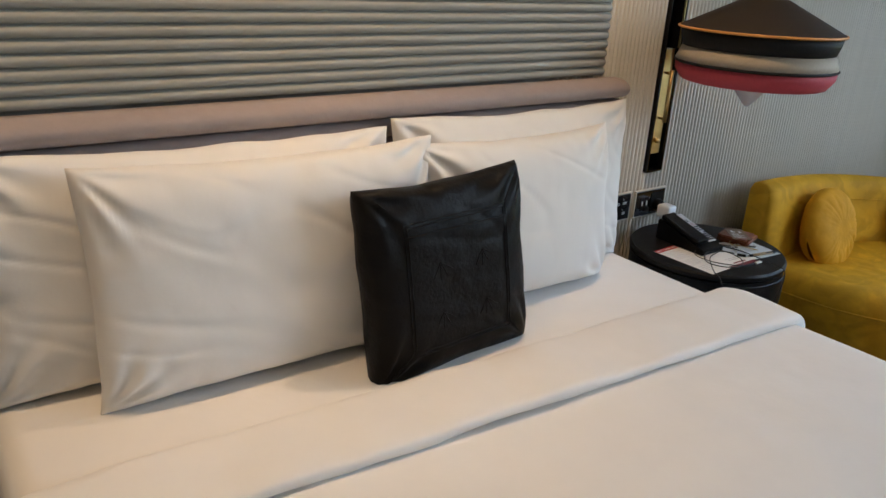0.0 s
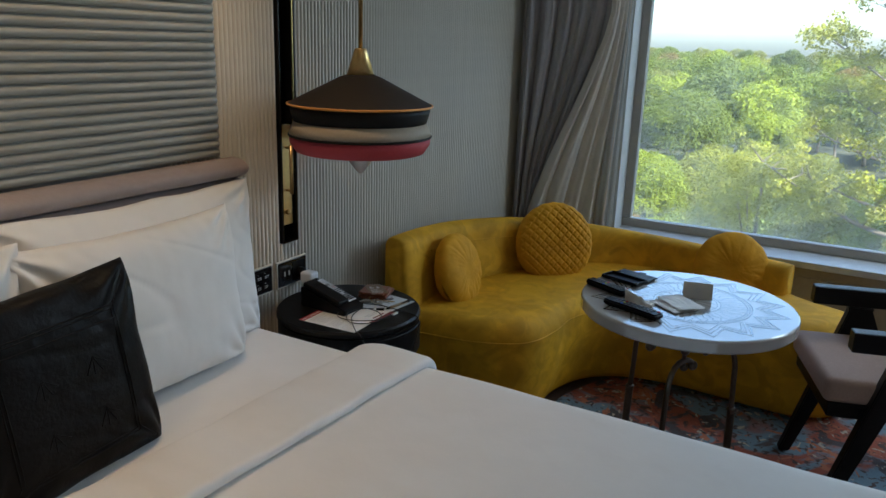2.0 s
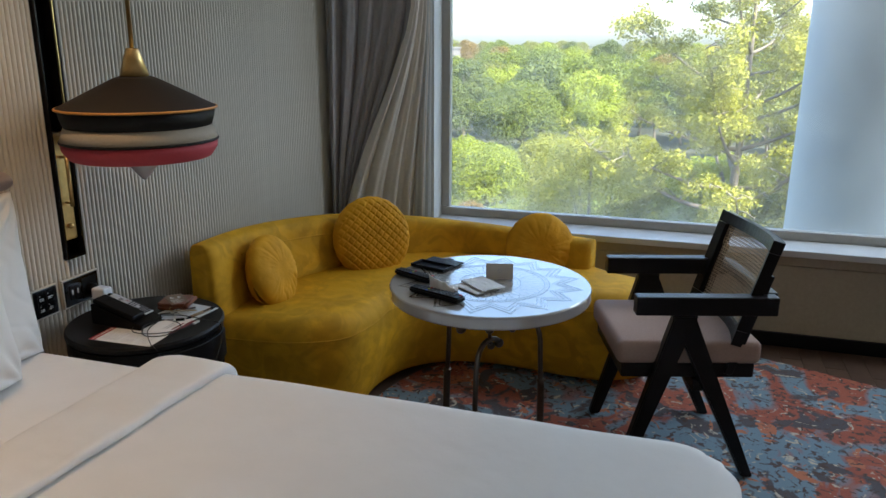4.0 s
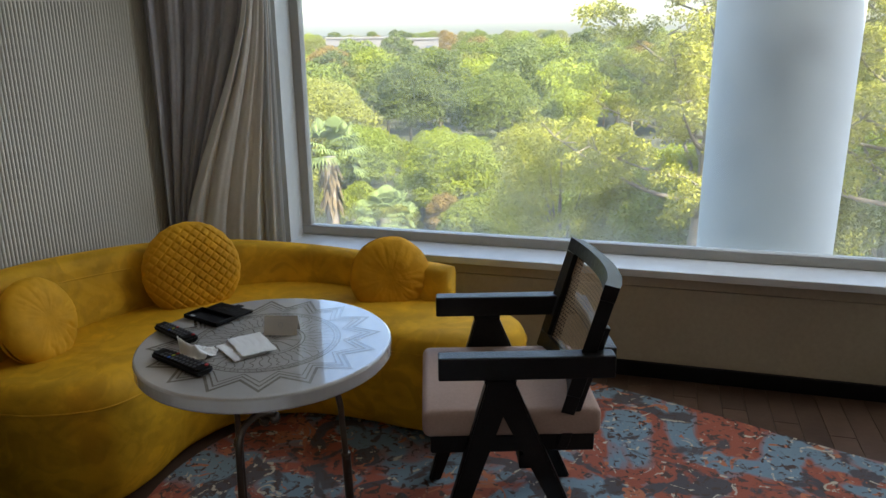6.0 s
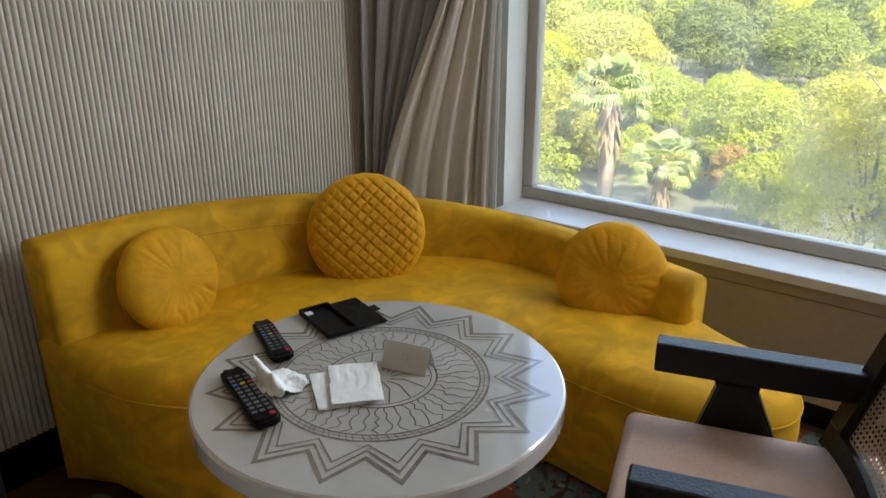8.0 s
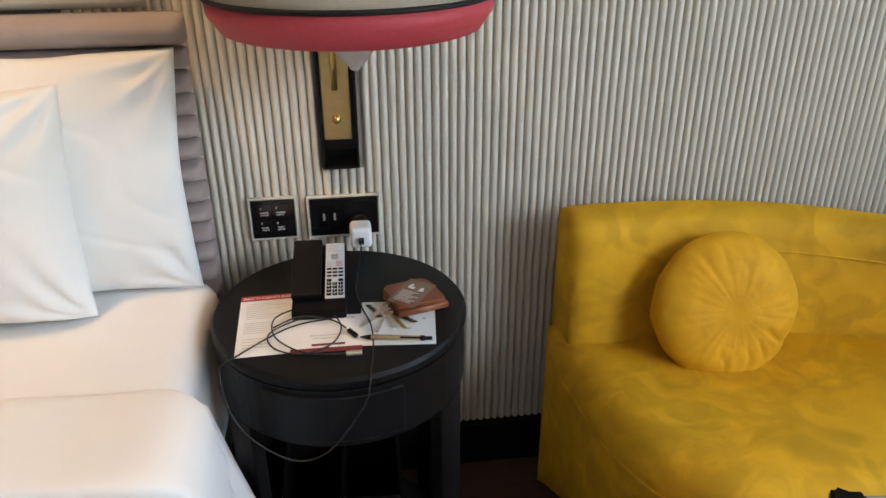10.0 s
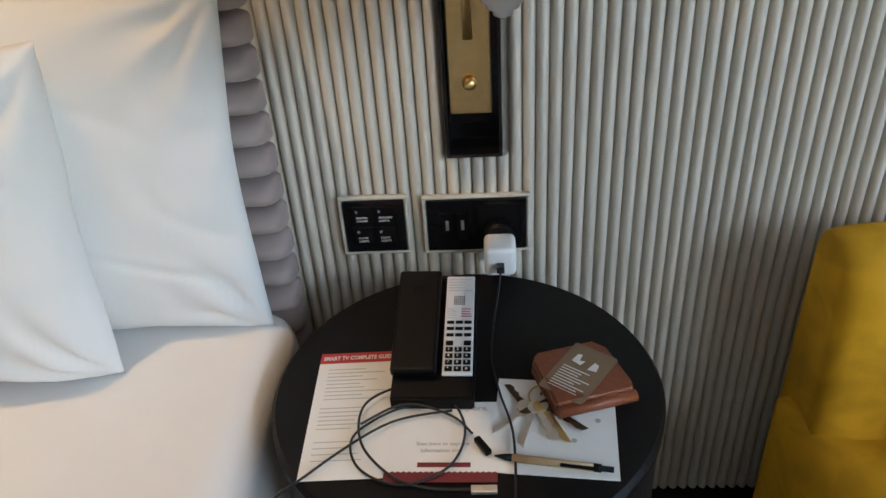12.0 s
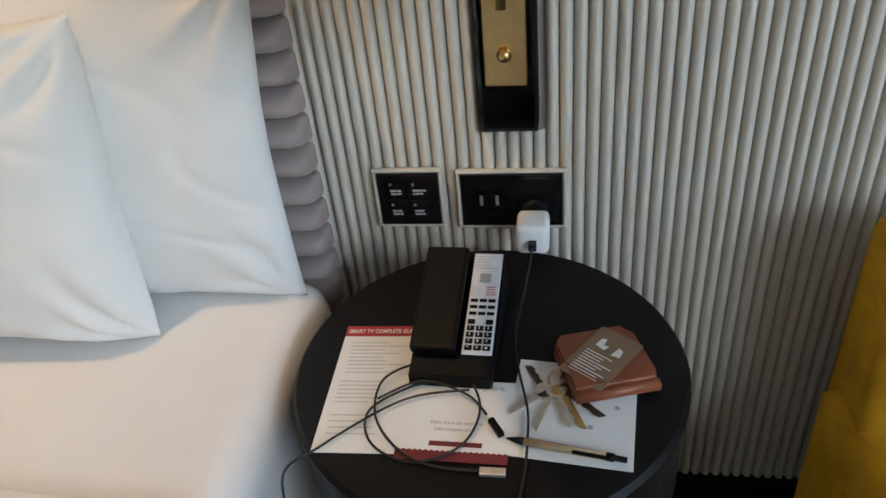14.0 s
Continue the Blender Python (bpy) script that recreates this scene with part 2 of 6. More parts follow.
def wood_floor():
    m = mat("dark_wood_planks", (0.075, 0.042, 0.026), 0.4, vary=0.4, scale=14, bump=0.15, spread=0.5)
    return m


M_WOOD = wood_floor()


def rug_mat():
    """A worn carpet: rust, teal, blue and cream patches with broken ornament lines."""
    m = mat("patterned_carpet", (0.3, 0.1, 0.06), 0.95, vary=0.2, scale=220, bump=0.5, bump_scale=700)
    nt, b = tree_of(m)
    tc = nt.nodes.new("ShaderNodeTexCoord")

    def noise_at(scale, detail, seed, distort=0.0):
        mp = nt.nodes.new("ShaderNodeMapping")
        mp.inputs["Location"].default_value = (seed, seed * 1.7, 0)
        n = nt.nodes.new("ShaderNodeTexNoise")
        n.inputs["Scale"].default_value, n.inputs["Detail"].default_value, n.inputs["Distortion"].default_value = scale, detail, distort
        nt.links.new(tc.outputs["Object"], mp.inputs[0])
        nt.links.new(mp.outputs[0], n.inputs["Vector"])
        return n.outputs["Fac"]

    def step(src, lo, hi):
        r = nt.nodes.new("ShaderNodeMapRange")
        r.inputs["From Min"].default_value, r.inputs["From Max"].default_value = lo, hi
        nt.links.new(src, r.inputs["Value"])
        return r.outputs[0]

    def mixc(fac, a, bcol):
        x = nt.nodes.new("ShaderNodeMix")
        x.data_type = "RGBA"
        nt.links.new(fac, x.inputs["Factor"])
        for sock, v in ((x.inputs["A"], a), (x.inputs["B"], bcol)):
            if isinstance(v, tuple):
                sock.default_value = (*v, 1)
            else:
                nt.links.new(v, sock)
        return x.outputs["Result"]

    c = mixc(step(noise_at(3.2, 4, 3.1, 1.0), 0.46, 0.52), (0.33, 0.09, 0.05), (0.17, 0.24, 0.28))
    c = mixc(step(noise_at(4.6, 5, 9.4, 1.4), 0.54, 0.58), c, (0.085, 0.075, 0.075))
    c = mixc(step(noise_at(8.0, 4, 1.9, 1.6), 0.60, 0.63), c, (0.45, 0.15, 0.07))
    c = mixc(step(noise_at(11.0, 5, 5.5, 2.6), 0.62, 0.645), c, (0.50, 0.43, 0.32))
    c = mixc(step(noise_at(34.0, 3, 7.7, 0.8), 0.56, 0.62), c, (0.085, 0.055, 0.045))
    nt.links.new(c, b.inputs["Base Color"])
    return m


M_RUG = rug_mat()


# ---- mesh helpers ----
def part(name, bm, material, parent=None, label="", smooth=False, m=None):
    me = bpy.data.meshes.new(name)
    if smooth:
        for f in bm.faces:
            f.smooth = True
    bm.to_mesh(me)
    bm.free()
    for one in material if isinstance(material, (list, tuple)) else (material,):
        me.materials.append(one)
    ob = new(name, me)
    ob.parent = parent
    if m is not None:
        ob.matrix_basis = m
    return tagged(ob, label)


def again(ob, m, parent=None, label=""):
    o = new(ob.name.split(".")[0], ob.data)
    o.parent = parent if parent is not None else ob.parent
    o.matrix_basis = m
    return tagged(o, label)


def thing(name, m, label, category, group="", kind=""):
    e = new(name)
    e.empty_display_size = 0.05
    e.matrix_basis = m
    return tagged(e, label, category, group, kind)


def box(x0, x1, y0, y1, z0, z1, bevel=0.0, seg=2, bm=None):
    b = bmesh.new()
    bmesh.ops.create_cube(b, size=1)
    for v in b.verts:
        v.co = ((x0 + x1) / 2 + v.co.x * (x1 - x0), (y0 + y1) / 2 + v.co.y * (y1 - y0), (z0 + z1) / 2 + v.co.z * (z1 - z0))
    if bevel:
        bmesh.ops.bevel(b, geom=list(b.edges), offset=bevel, segments=seg, affect="EDGES", profile=0.5)
    if bm is not None:
        merge(bm, b)
        return bm
    return b


def merge(bm, other, m=None):
    me = bpy.data.meshes.new("scrap")
    if m is not None:
        bmesh.ops.transform(other, matrix=m, verts=other.verts)
    other.to_mesh(me)
    other.free()
    bm.from_mesh(me)
    bpy.data.meshes.remove(me)
    return bm


def lathe(profile, seg=48, closed=False):
    """A surface turned about z from (radius, height) pairs."""
    bm = bmesh.new()
    rings = []
    for r, z in profile:
        if r < 1e-6:
            rings.append([bm.verts.new((0, 0, z))])
        else:
            rings.append([bm.verts.new((r * math.cos(2 * math.pi * k / seg), r * math.sin(2 * math.pi * k / seg), z)) for k in range(seg)])
    pairs = list(zip(rings, rings[1:])) + ([(rings[-1], rings[0])] if closed else [])
    for a, b in pairs:
        for k in range(seg):
            n = (k + 1) % seg
            quad = [a[k % len(a)], a[n % len(a)], b[n % len(b)], b[k % len(b)]]
            quad = list(dict.fromkeys(quad))
            if len(quad) > 2:
                bm.faces.new(quad)
    bmesh.ops.recalc_face_normals(bm, faces=bm.faces)
    return bm


def tube(points, radius, seg=8, closed=False, bm=None):
    """A round tube along points; radius a number or one for each point."""
    bm = bm or bmesh.new()
    pts = [Vector(p) for p in points]
    n = len(pts)
    rings = []
    up = Vector((0, 0, 1))
    for i, p in enumerate(pts):
        a, b = pts[(i - 1) % n if closed else max(i - 1, 0)], pts[(i + 1) % n if closed else min(i + 1, n - 1)]
        d = (b - a).normalized()
        side = d.cross(up)
        if side.length < 1e-3:
            side = d.cross(Vector((1, 0, 0)))
        side.normalize()
        o = side.cross(d).normalized()
        r = radius[i] if isinstance(radius, (list, tuple)) else radius
        rings.append([bm.verts.new(p + r * (math.cos(2 * math.pi * k / seg) * side + math.sin(2 * math.pi * k / seg) * o)) for k in range(seg)])
    for i in range(n if closed else n - 1):
        a, b = rings[i], rings[(i + 1) % n]
        for k in range(seg):
            bm.faces.new((a[k], a[(k + 1) % seg], b[(k + 1) % seg], b[k]))
    if not closed:
        bm.faces.new(rings[0][::-1])
        bm.faces.new(rings[-1])
    return bm


def smooth_path(points, n=60, closed=False):
    """Catmull-Rom through points."""
    pts = [Vector(p) for p in points]
    m = len(pts)
    out = []
    spans = m if closed else m - 1
    for i in range(n + (0 if closed else 1)):
        u = i / n * spans
        k = min(int(u), spans - 1)
        f = u - k
        p0, p1, p2, p3 = (pts[j % m] if closed else pts[min(max(j, 0), m - 1)] for j in (k - 1, k, k + 1, k + 2))
        out.append(0.5 * ((2 * p1) + (p2 - p0) * f + (2 * p0 - 5 * p1 + 4 * p2 - p3) * f * f + (3 * p1 - p0 - 3 * p2 + p3) * f**3))
    return out


def prism(outline, z0, z1, bevel=0.0, seg=2):
    """A flat plate from an outline in x and y."""
    bm = bmesh.new()
    f = bm.faces.new([bm.verts.new((p[0], p[1], z0)) for p in outline])
    ext = bmesh.ops.extrude_face_region(bm, geom=[f])
    bmesh.ops.translate(bm, vec=(0, 0, z1 - z0), verts=[e for e in ext["geom"] if isinstance(e, bmesh.types.BMVert)])
    bmesh.ops.recalc_face_normals(bm, faces=bm.faces)
    if bevel:
        sharp = [e for e in bm.edges if len(e.link_faces) == 2 and e.calc_face_angle() > 0.6]
        bmesh.ops.bevel(bm, geom=sharp, offset=bevel, segments=seg, affect="EDGES")
    return bm


def disc_outline(rx, ry=None, n=64, cx=0, cy=0):
    return [(cx + rx * math.cos(2 * math.pi * k / n), cy + (ry or rx) * math.sin(2 * math.pi * k / n)) for k in range(n)]


def words(text, size, depth, name="scrap", bold=0.0):
    """The letters of the built-in font as a bmesh lying in x and y."""
    cu = bpy.data.curves.new(name, "FONT")
    cu.body, cu.size, cu.extrude = text, size, depth
    cu.resolution_u = 2
    cu.offset = bold * size
    ob = bpy.data.objects.new(name, cu)
    scene.collection.objects.link(ob)
    me = bpy.data.meshes.new_from_object(ob.evaluated_get(bpy.context.evaluated_depsgraph_get()))
    bm = bmesh.new()
    bm.from_mesh(me)
    bpy.data.objects.remove(ob)
    bpy.data.curves.remove(cu)
    bpy.data.meshes.remove(me)
    return bm


# ---- the room's shell ----
def setting(name, bm, material, label, category):
    return tagged(part(name, bm, material), label, category, kind="structure")


X0, X1, Y0, Y1, H = -3.4, 2.02, -4.6, 0.0, 2.7
setting("floor", box(X0, X1 + 0.2, Y0, 0.03, -0.12, -0.006), M_WOOD, "dark stained wood strip floor", "floor")
setting("ceiling", box(X0, X1 + 0.2, Y0, 0.15, H, H + 0.15), M_CEIL, "plain white painted ceiling", "ceiling")
setting("wall_west", box(X0 - 0.15, X0, Y0, 0.15, 0, H), M_PLASTER, "plain beige plaster wall", "wall")
setting("wall_south", box(X0 - 0.15, X1 + 0.2, Y0 - 0.15, Y0, 0, H), M_PLASTER, "plain beige plaster wall", "wall")
NICHE = (0.016, 0.09)
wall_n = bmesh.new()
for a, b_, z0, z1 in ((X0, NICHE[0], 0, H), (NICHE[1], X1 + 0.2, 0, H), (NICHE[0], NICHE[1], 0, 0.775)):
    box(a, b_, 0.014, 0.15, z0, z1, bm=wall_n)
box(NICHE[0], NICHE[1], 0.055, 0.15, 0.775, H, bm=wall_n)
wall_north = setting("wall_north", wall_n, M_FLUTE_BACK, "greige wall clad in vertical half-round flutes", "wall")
YW0, YW1, ZW0, ZW1 = -0.50, -4.1, 0.49, 2.42
wall_e = bmesh.new()
box(X1, X1 + 0.2, YW0, 0.0, 0, H, bm=wall_e)
box(X1, X1 + 0.2, Y0, YW1, 0, H, bm=wall_e)
box(X1, X1 + 0.2, YW1, YW0, 0, ZW0 - 0.03, bm=wall_e)
box(X1, X1 + 0.2, YW1, YW0, ZW1, H, bm=wall_e)
setting("wall_east", wall_e, M_WHITEMETAL, "pale painted outer wall round the large window", "wall")
setting("dado_panel", box(X1 - 0.014, X1 - 0.001, Y0, -0.02, 0.068, 0.40), M_DADO, "brown fabric panel below the window sill", "wall panel")
setting("dado_rail", box(X1 - 0.02, X1 - 0.001, Y0, -0.02, 0.404, 0.455, 0.003), M_DADO, "brown painted rail under the window sill", "rail")
sk = bmesh.new()
box(-0.24, X1 - 0.03, -0.012, 0.012, 0, 0.118, 0.003, bm=sk)
setting("baseboard", sk, M_BLACK, "black lacquered skirting board", "baseboard")
setting("baseboard_east", box(X1 - 0.028, X1 - 0.003, Y0, -0.02, 0, 0.066, 0.003), M_BLACK, "black lacquered skirting board", "baseboard")
setting("sill", box(1.955, 2.17, YW1, YW0 + 0.001, 0.457, 0.489, 0.004), M_SILL, "pale grey stone window sill", "sill")

win = tagged(new("window_1"), "wide fixed picture window with a beige frame", "window", kind="structure")
for nm, bx in (("sill_bar", (2.15, 2.20, YW1, YW0, 0.491, 0.535)), ("head_bar", (2.15, 2.20, YW1, YW0, ZW1 - 0.045, ZW1 - 0.001)),
               ("jamb", (2.15, 2.20, YW0 - 0.045, YW0 - 0.001, 0.537, ZW1 - 0.047)), ("jamb", (2.15, 2.20, YW1 + 0.001, YW1 + 0.045, 0.537, ZW1 - 0.047))):
    part(nm, box(*bx, 0.004), M_FRAME, win)
pane = part("pane", box(2.172, 2.178, YW1 + 0.04, YW0 - 0.04, 0.53, ZW1 - 0.04), M_GLASS, win)
pane.visible_shadow = False

# rug
rug_pts = smooth_path([(-0.3, -0.95), (0.25, -0.74), (0.9, -0.62), (1.5, -0.9), (1.93, -1.55), (1.86, -2.0), (1.56, -2.8), (1.2, -3.7), (0.2, -4.2), (-1.6, -4.2), (-2.2, -3.2), (-1.6, -2.0)], 120, True)
setting("rug", prism([(p.x, p.y) for p in rug_pts], -0.006, 0.004), M_RUG, "worn oriental rug in rust, teal and cream", "rug")


# ---- bed, headboard and pillows ----
BX0, BX1, BYF = -1.812, -0.185, -1.86


HX0 = -2.1


def ribbed(name, x0, x1, y, zs, depth, material, parent, cap=True):
    """Half-round horizontal rolls, one mesh each, stacked at the heights zs."""
    for z0, z1 in zs:
        bm = bmesh.new()
        seg, ends = 10, 5
        h, c = (z1 - z0) / 2, (z0 + z1) / 2
        rings = []
        stops = [x0] + [x0 + (x1 - 0.03 - x0) * i / 12 for i in range(1, 13)]
        stops = [(x, 1.0) for x in stops] + ([(x1 - 0.016, 0.98), (x1 - 0.007, 0.90), (x1 - 0.002, 0.76), (x1, 0.52)] if cap else [(x1, 1.0)])
        for x, k in stops:
            rings.append([bm.verts.new((x, y - depth * k * math.cos(math.pi * (j / seg - 0.5)), c + h * (0.25 + 0.75 * k) * math.sin(math.pi * (j / seg - 0.5)))) for j in range(seg + 1)])
        for a, b in zip(rings, rings[1:]):
            for j in range(seg):
                bm.faces.new((a[j], b[j], b[j + 1], a[j + 1]))
        bm.faces.new(rings[0])
        bm.faces.new(rings[-1][::-1])
        for r in (rings,):
            for a, b in zip(r, r[1:]):
                bm.faces.new((a[0], a[-1], b[-1], b[0]))
        bmesh.ops.recalc_face_normals(bm, faces=bm.faces)
        part(name, bm, material, parent, smooth=True)


hb = thing("headboard", pose(0, 0, 0), "mauve velvet headboard of stacked horizontal rolls", "headboard")
part("backing", box(HX0, -0.245, -0.028, -0.001, 0.2, 1.055, 0.004), M_CHANNEL, hb)
CH = 0.0412
ribbed("channel", HX0, -0.198, -0.028, [(0.329 + i * CH, 0.329 + (i + 1) * CH - 0.001) for i in range(17)], 0.050, M_CHANNEL, hb)
ribbed("top_roll", HX0, -0.196, -0.026, [(1.029, 1.085)], 0.060, M_CHANNEL, hb)
panel = thing("ribbed_wall_panel", pose(0, 0, 0), "greige ribbed panel above the headboard", "wall panel")
part("backing", box(HX0, -0.262, -0.016, -0.001, 1.09, 2.5), M_RIB, panel)
RB = 0.0235
ribbed("rib", HX0, -0.258, -0.014, [(1.09 + i * RB, 1.09 + (i + 1) * RB - 0.001) for i in range(58)], 0.015, M_RIB, panel, cap=False)

bed = thing("bed", pose(0, 0, 0), "king bed with white sheets on a dark base", "bed")
part("base", box(BX0 + 0.04, BX1 - 0.04, BYF + 0.04, -0.07, 0.02, 0.30, 0.02), M_BLACK, bed, "dark upholstered base")
part("mattress", box(BX0 + 0.005, BX1 - 0.012, BYF + 0.02, -0.060, 0.30, 0.600, 0.05, 5), M_LINEN, bed, smooth=True)


duvet_thing = thing("duvet", pose(0, 0, 0), "smooth white cotton duvet with its top edge turned down", "duvet")


def duvet():
    """A soft cover that rounds over the sides and foot and hangs down, with low waves."""
    bm = bmesh.new()
    nx, ny = 110, 100
    drop = 0.36
    r = 0.05
    w, l0, l1 = BX1 - BX0, -0.46, BYF
    length = l0 - l1
    grid = []
    for j in range(ny + 1):
        row = []
        v = j / ny * (length + drop)
        for i in range(nx + 1):
            u = -drop + i / nx * (w + 2 * drop)
            z = 0.612

            def wrap(d, lim, flare):
                over = d - (lim - r)
                if over <= 0:
                    return d, 0
                a = min(over / r, math.pi / 2)
                return lim - r + r * math.sin(a) + flare * max(over - r * math.pi / 2, 0), -(r - r * math.cos(a)) - max(over - r * math.pi / 2, 0)

            half = w / 2
            d = u - half
            xx, dz1 = wrap(abs(d), half + 0.012, 0.05 + 0.16 * max(0, 1 - v / 0.9))
            yy, dz2 = wrap(v, length + 0.012, 0.06)
            # the corners at the foot are rounded in plan
            ex, ey = xx - (half - 0.118), yy - (length - 0.118)
            if ex > 0 and ey > 0:
                m = max(ex, ey) / math.hypot(ex, ey)
                xx, yy = xx - ex * (1 - m), yy - ey * (1 - m)
            x = (BX0 + BX1) / 2 + math.copysign(xx, d)
            y = l0 - yy
            n1 = noise.noise(Vector((x * 2.2, y * 2.2, 0))) * 0.006 + noise.noise(Vector((x * 7 + y * 3, y * 4, 3))) * 0.0025
            hang = min(-(dz1 + dz2), 0.3)
            wave = 0.016 * hang / 0.3 * math.sin((x + y) * 17 + 2 * math.sin(y * 5))
            z = 0.606 + max(dz1 + dz2, -0.40) + n1 * (1 if hang < 0.03 else 0.3)
            if hang > 0.02:
                if dz1 < dz2:
                    x += math.copysign(wave + 0.01, d)
                else:
                    y -= wave + 0.01
            row.append(bm.verts.new((x, y, z)))
        grid.append(row)
    for j in range(ny):
        for i in range(nx):
            bm.faces.new((grid[j][i], grid[j + 1][i], grid[j + 1][i + 1], grid[j][i + 1]))
    bmesh.ops.recalc_face_normals(bm, faces=bm.faces)
    ob = part("cover", bm, M_LINEN, duvet_thing, smooth=True)
    so = ob.modifiers.new("thick", "SOLIDIFY")
    so.thickness, so.offset = 0.012, -1
    return ob


duvet()


def sheet_fold():
    """The turned-down band of the duvet: a soft flat roll across the bed that droops over both sides."""
    bm = bmesh.new()
    n, seg, r, hang = 150, 24, 0.055, 0.17
    w = BX1 - BX0
    rings = []
    for i in range(n + 1):
        u = -hang + (w + 2 * hang) * i / n
        d = u - w / 2
        over = abs(d) - (w / 2 + 0.020 - r)
        a = min(max(over, 0) / r, math.pi / 2)
        rest = max(over - r * math.pi / 2, 0)
        sx = math.copysign(1, d)
        cx = (BX0 + BX1) / 2 + sx * (abs(d) if over <= 0 else w / 2 + 0.020 - r + r * math.sin(a) + 0.2 * rest)
        cz = 0.620 - (r - r * math.cos(a)) - rest
        s = min(max(u / w, -0.05), 1.05)
        x = u
        end = max(0, 1 - min(i, n - i) / 6)
        front = -0.405 - 0.065 * s + 0.012 * noise.noise(Vector((x * 2.5, 0, 5))) - 0.03 * a / 1.57 - 0.03 * end
        back = -0.565 - 0.115 * s + 0.010 * noise.noise(Vector((x * 3.1, 2, 9))) + 0.012 * a / 1.57 + 0.02 * end
        thick = (0.030 + 0.006 * noise.noise(Vector((x * 6, 7, 1))) + 0.016 * math.sin(a) * (0.5 + 0.5 * math.sin(rest * 30))) * (1 - 0.6 * end)
        ring = []
        for k in range(seg):
            t = 2 * math.pi * k / seg
            c, sn = math.cos(t), math.sin(t)
            y = (front + back) / 2 + (front - back) / 2 * math.copysign(abs(c) ** 0.35, c)
            o = thick * 0.5 * math.copysign(abs(sn) ** 0.7, sn) * (0.75 - 0.35 * c) + 0.005 * noise.noise(Vector((x * 9, y * 14, 2))) + 0.004 * noise.noise(Vector((x * 26, y * 9, 4))) * (0.3 + math.sin(a))
            ring.append(bm.verts.new((cx + sx * math.sin(a) * (o + 0.006), y, cz + math.cos(a) * o)))
        rings.append(ring)
    for a, b in zip(rings, rings[1:]):
        for k in range(seg):
            bm.faces.new((a[k], a[(k + 1) % seg], b[(k + 1) % seg], b[k]))
    bm.faces.new(rings[0])
    bm.faces.new(rings[-1][::-1])
    bmesh.ops.recalc_face_normals(bm, faces=bm.faces)
    return part("turned_down_edge", bm, M_LINEN, duvet_thing, "turned-down white edge", smooth=True)


sheet_fold()


def pillow_mesh(w, h, t, seed, wrinkle=0.010, pinch=0.55, n=56, gather=0.0):
    """A stuffed pillow in x (width) and z (height), with pointed corners, gathers at the seams and soft dents."""
    bm = bmesh.new()
    sides = []
    for sgn in (-1, 1):
        g = []
        for j in range(n + 1):
            row = []
            for i in range(n + 1):
                u, v = 2 * i / n - 1, 2 * j / n - 1
                u, v = math.copysign(abs(u) ** 0.85, u), math.copysign(abs(v) ** 0.85, v)
                edge = (1 - u**4) * (1 - v**4)
                # edges draw in between the corners
                x = u * w / 2 * (1 - 0.035 * (1 - v * v) * u * u)
                z = v * h / 2 * (1 - 0.06 * (1 - u * u) * v * v)
                fat = t / 2 * max(edge, 0) ** pinch
                p = Vector((x * 5, z * 5, seed + sgn * 3))
                cr = noise.noise(p) * 1.2 + 0.7 * noise.noise(Vector((x * 16 + z * 7, z * 13 - x * 5, seed)))
                rim = (1 - min(1, edge * 1.4)) * 0.8 + 0.35
                y = fat + wrinkle * cr * rim * min(1, edge * 6)
                if gather:
                    for cu in (-1, 1):
                        for cv in (-1, 1):
                            dx, dz = x - cu * w / 2, z - cv * h / 2
                            r = math.hypot(dx, dz)
                            ang = math.atan2(dz, dx)
                            y += gather * 1.5 * math.sin(ang * 13 + seed + 2.5 * noise.noise(Vector((ang * 2, r * 9, seed)))) * math.exp(-(((r - 0.05) / 0.08) ** 2)) * min(1, edge * 5)
                    dv, du = (1 - abs(v)) * h / 2, (1 - abs(u)) * w / 2
                    y += gather * min(1, edge * 5) * (math.exp(-dv / 0.045) * noise.noise(Vector((x * 34, v * 2, seed))) + 1.4 * math.exp(-du / 0.06) * noise.noise(Vector((u * 2, z * 30, seed + 5))))
                    fold = noise.noise(Vector((x * 4 + z * 9 + seed, z * 3 - x * 2, seed)))
                    y -= gather * 0.6 * max(0, 1 - abs(fold) * 9) * min(1, edge * 3)
                x += 0.004 * noise.noise(Vector((z * 9, seed, 1))) * abs(u) ** 3
                z += 0.007 * noise.noise(Vector((x * 8, seed, 4))) * abs(v) ** 3
                row.append((x, sgn * y, z))
            g.append(row)
        sides.append(g)
    front = [[bm.verts.new(p) for p in row] for row in sides[0]]
    back = [[front[j][i] if i in (0, n) or j in (0, n) else bm.verts.new(sides[1][j][i]) for i in range(n + 1)] for j in range(n + 1)]
    for g, flip in ((front, False), (back, True)):
        for j in range(n):
            for i in range(n):
                q = (g[j][i], g[j][i + 1], g[j + 1][i + 1], g[j + 1][i])
                bm.faces.new(q[::-1] if flip else q)
    return bm


def pillow(m, w, h, t, seed, label):
    ob = part("pillow", pillow_mesh(w, h, t, seed, 0.007, 0.5, 84, 0.0045), M_PILLOW, None, smooth=True, m=m)
    return tagged(ob, label, "pillow", "white bed pillows")


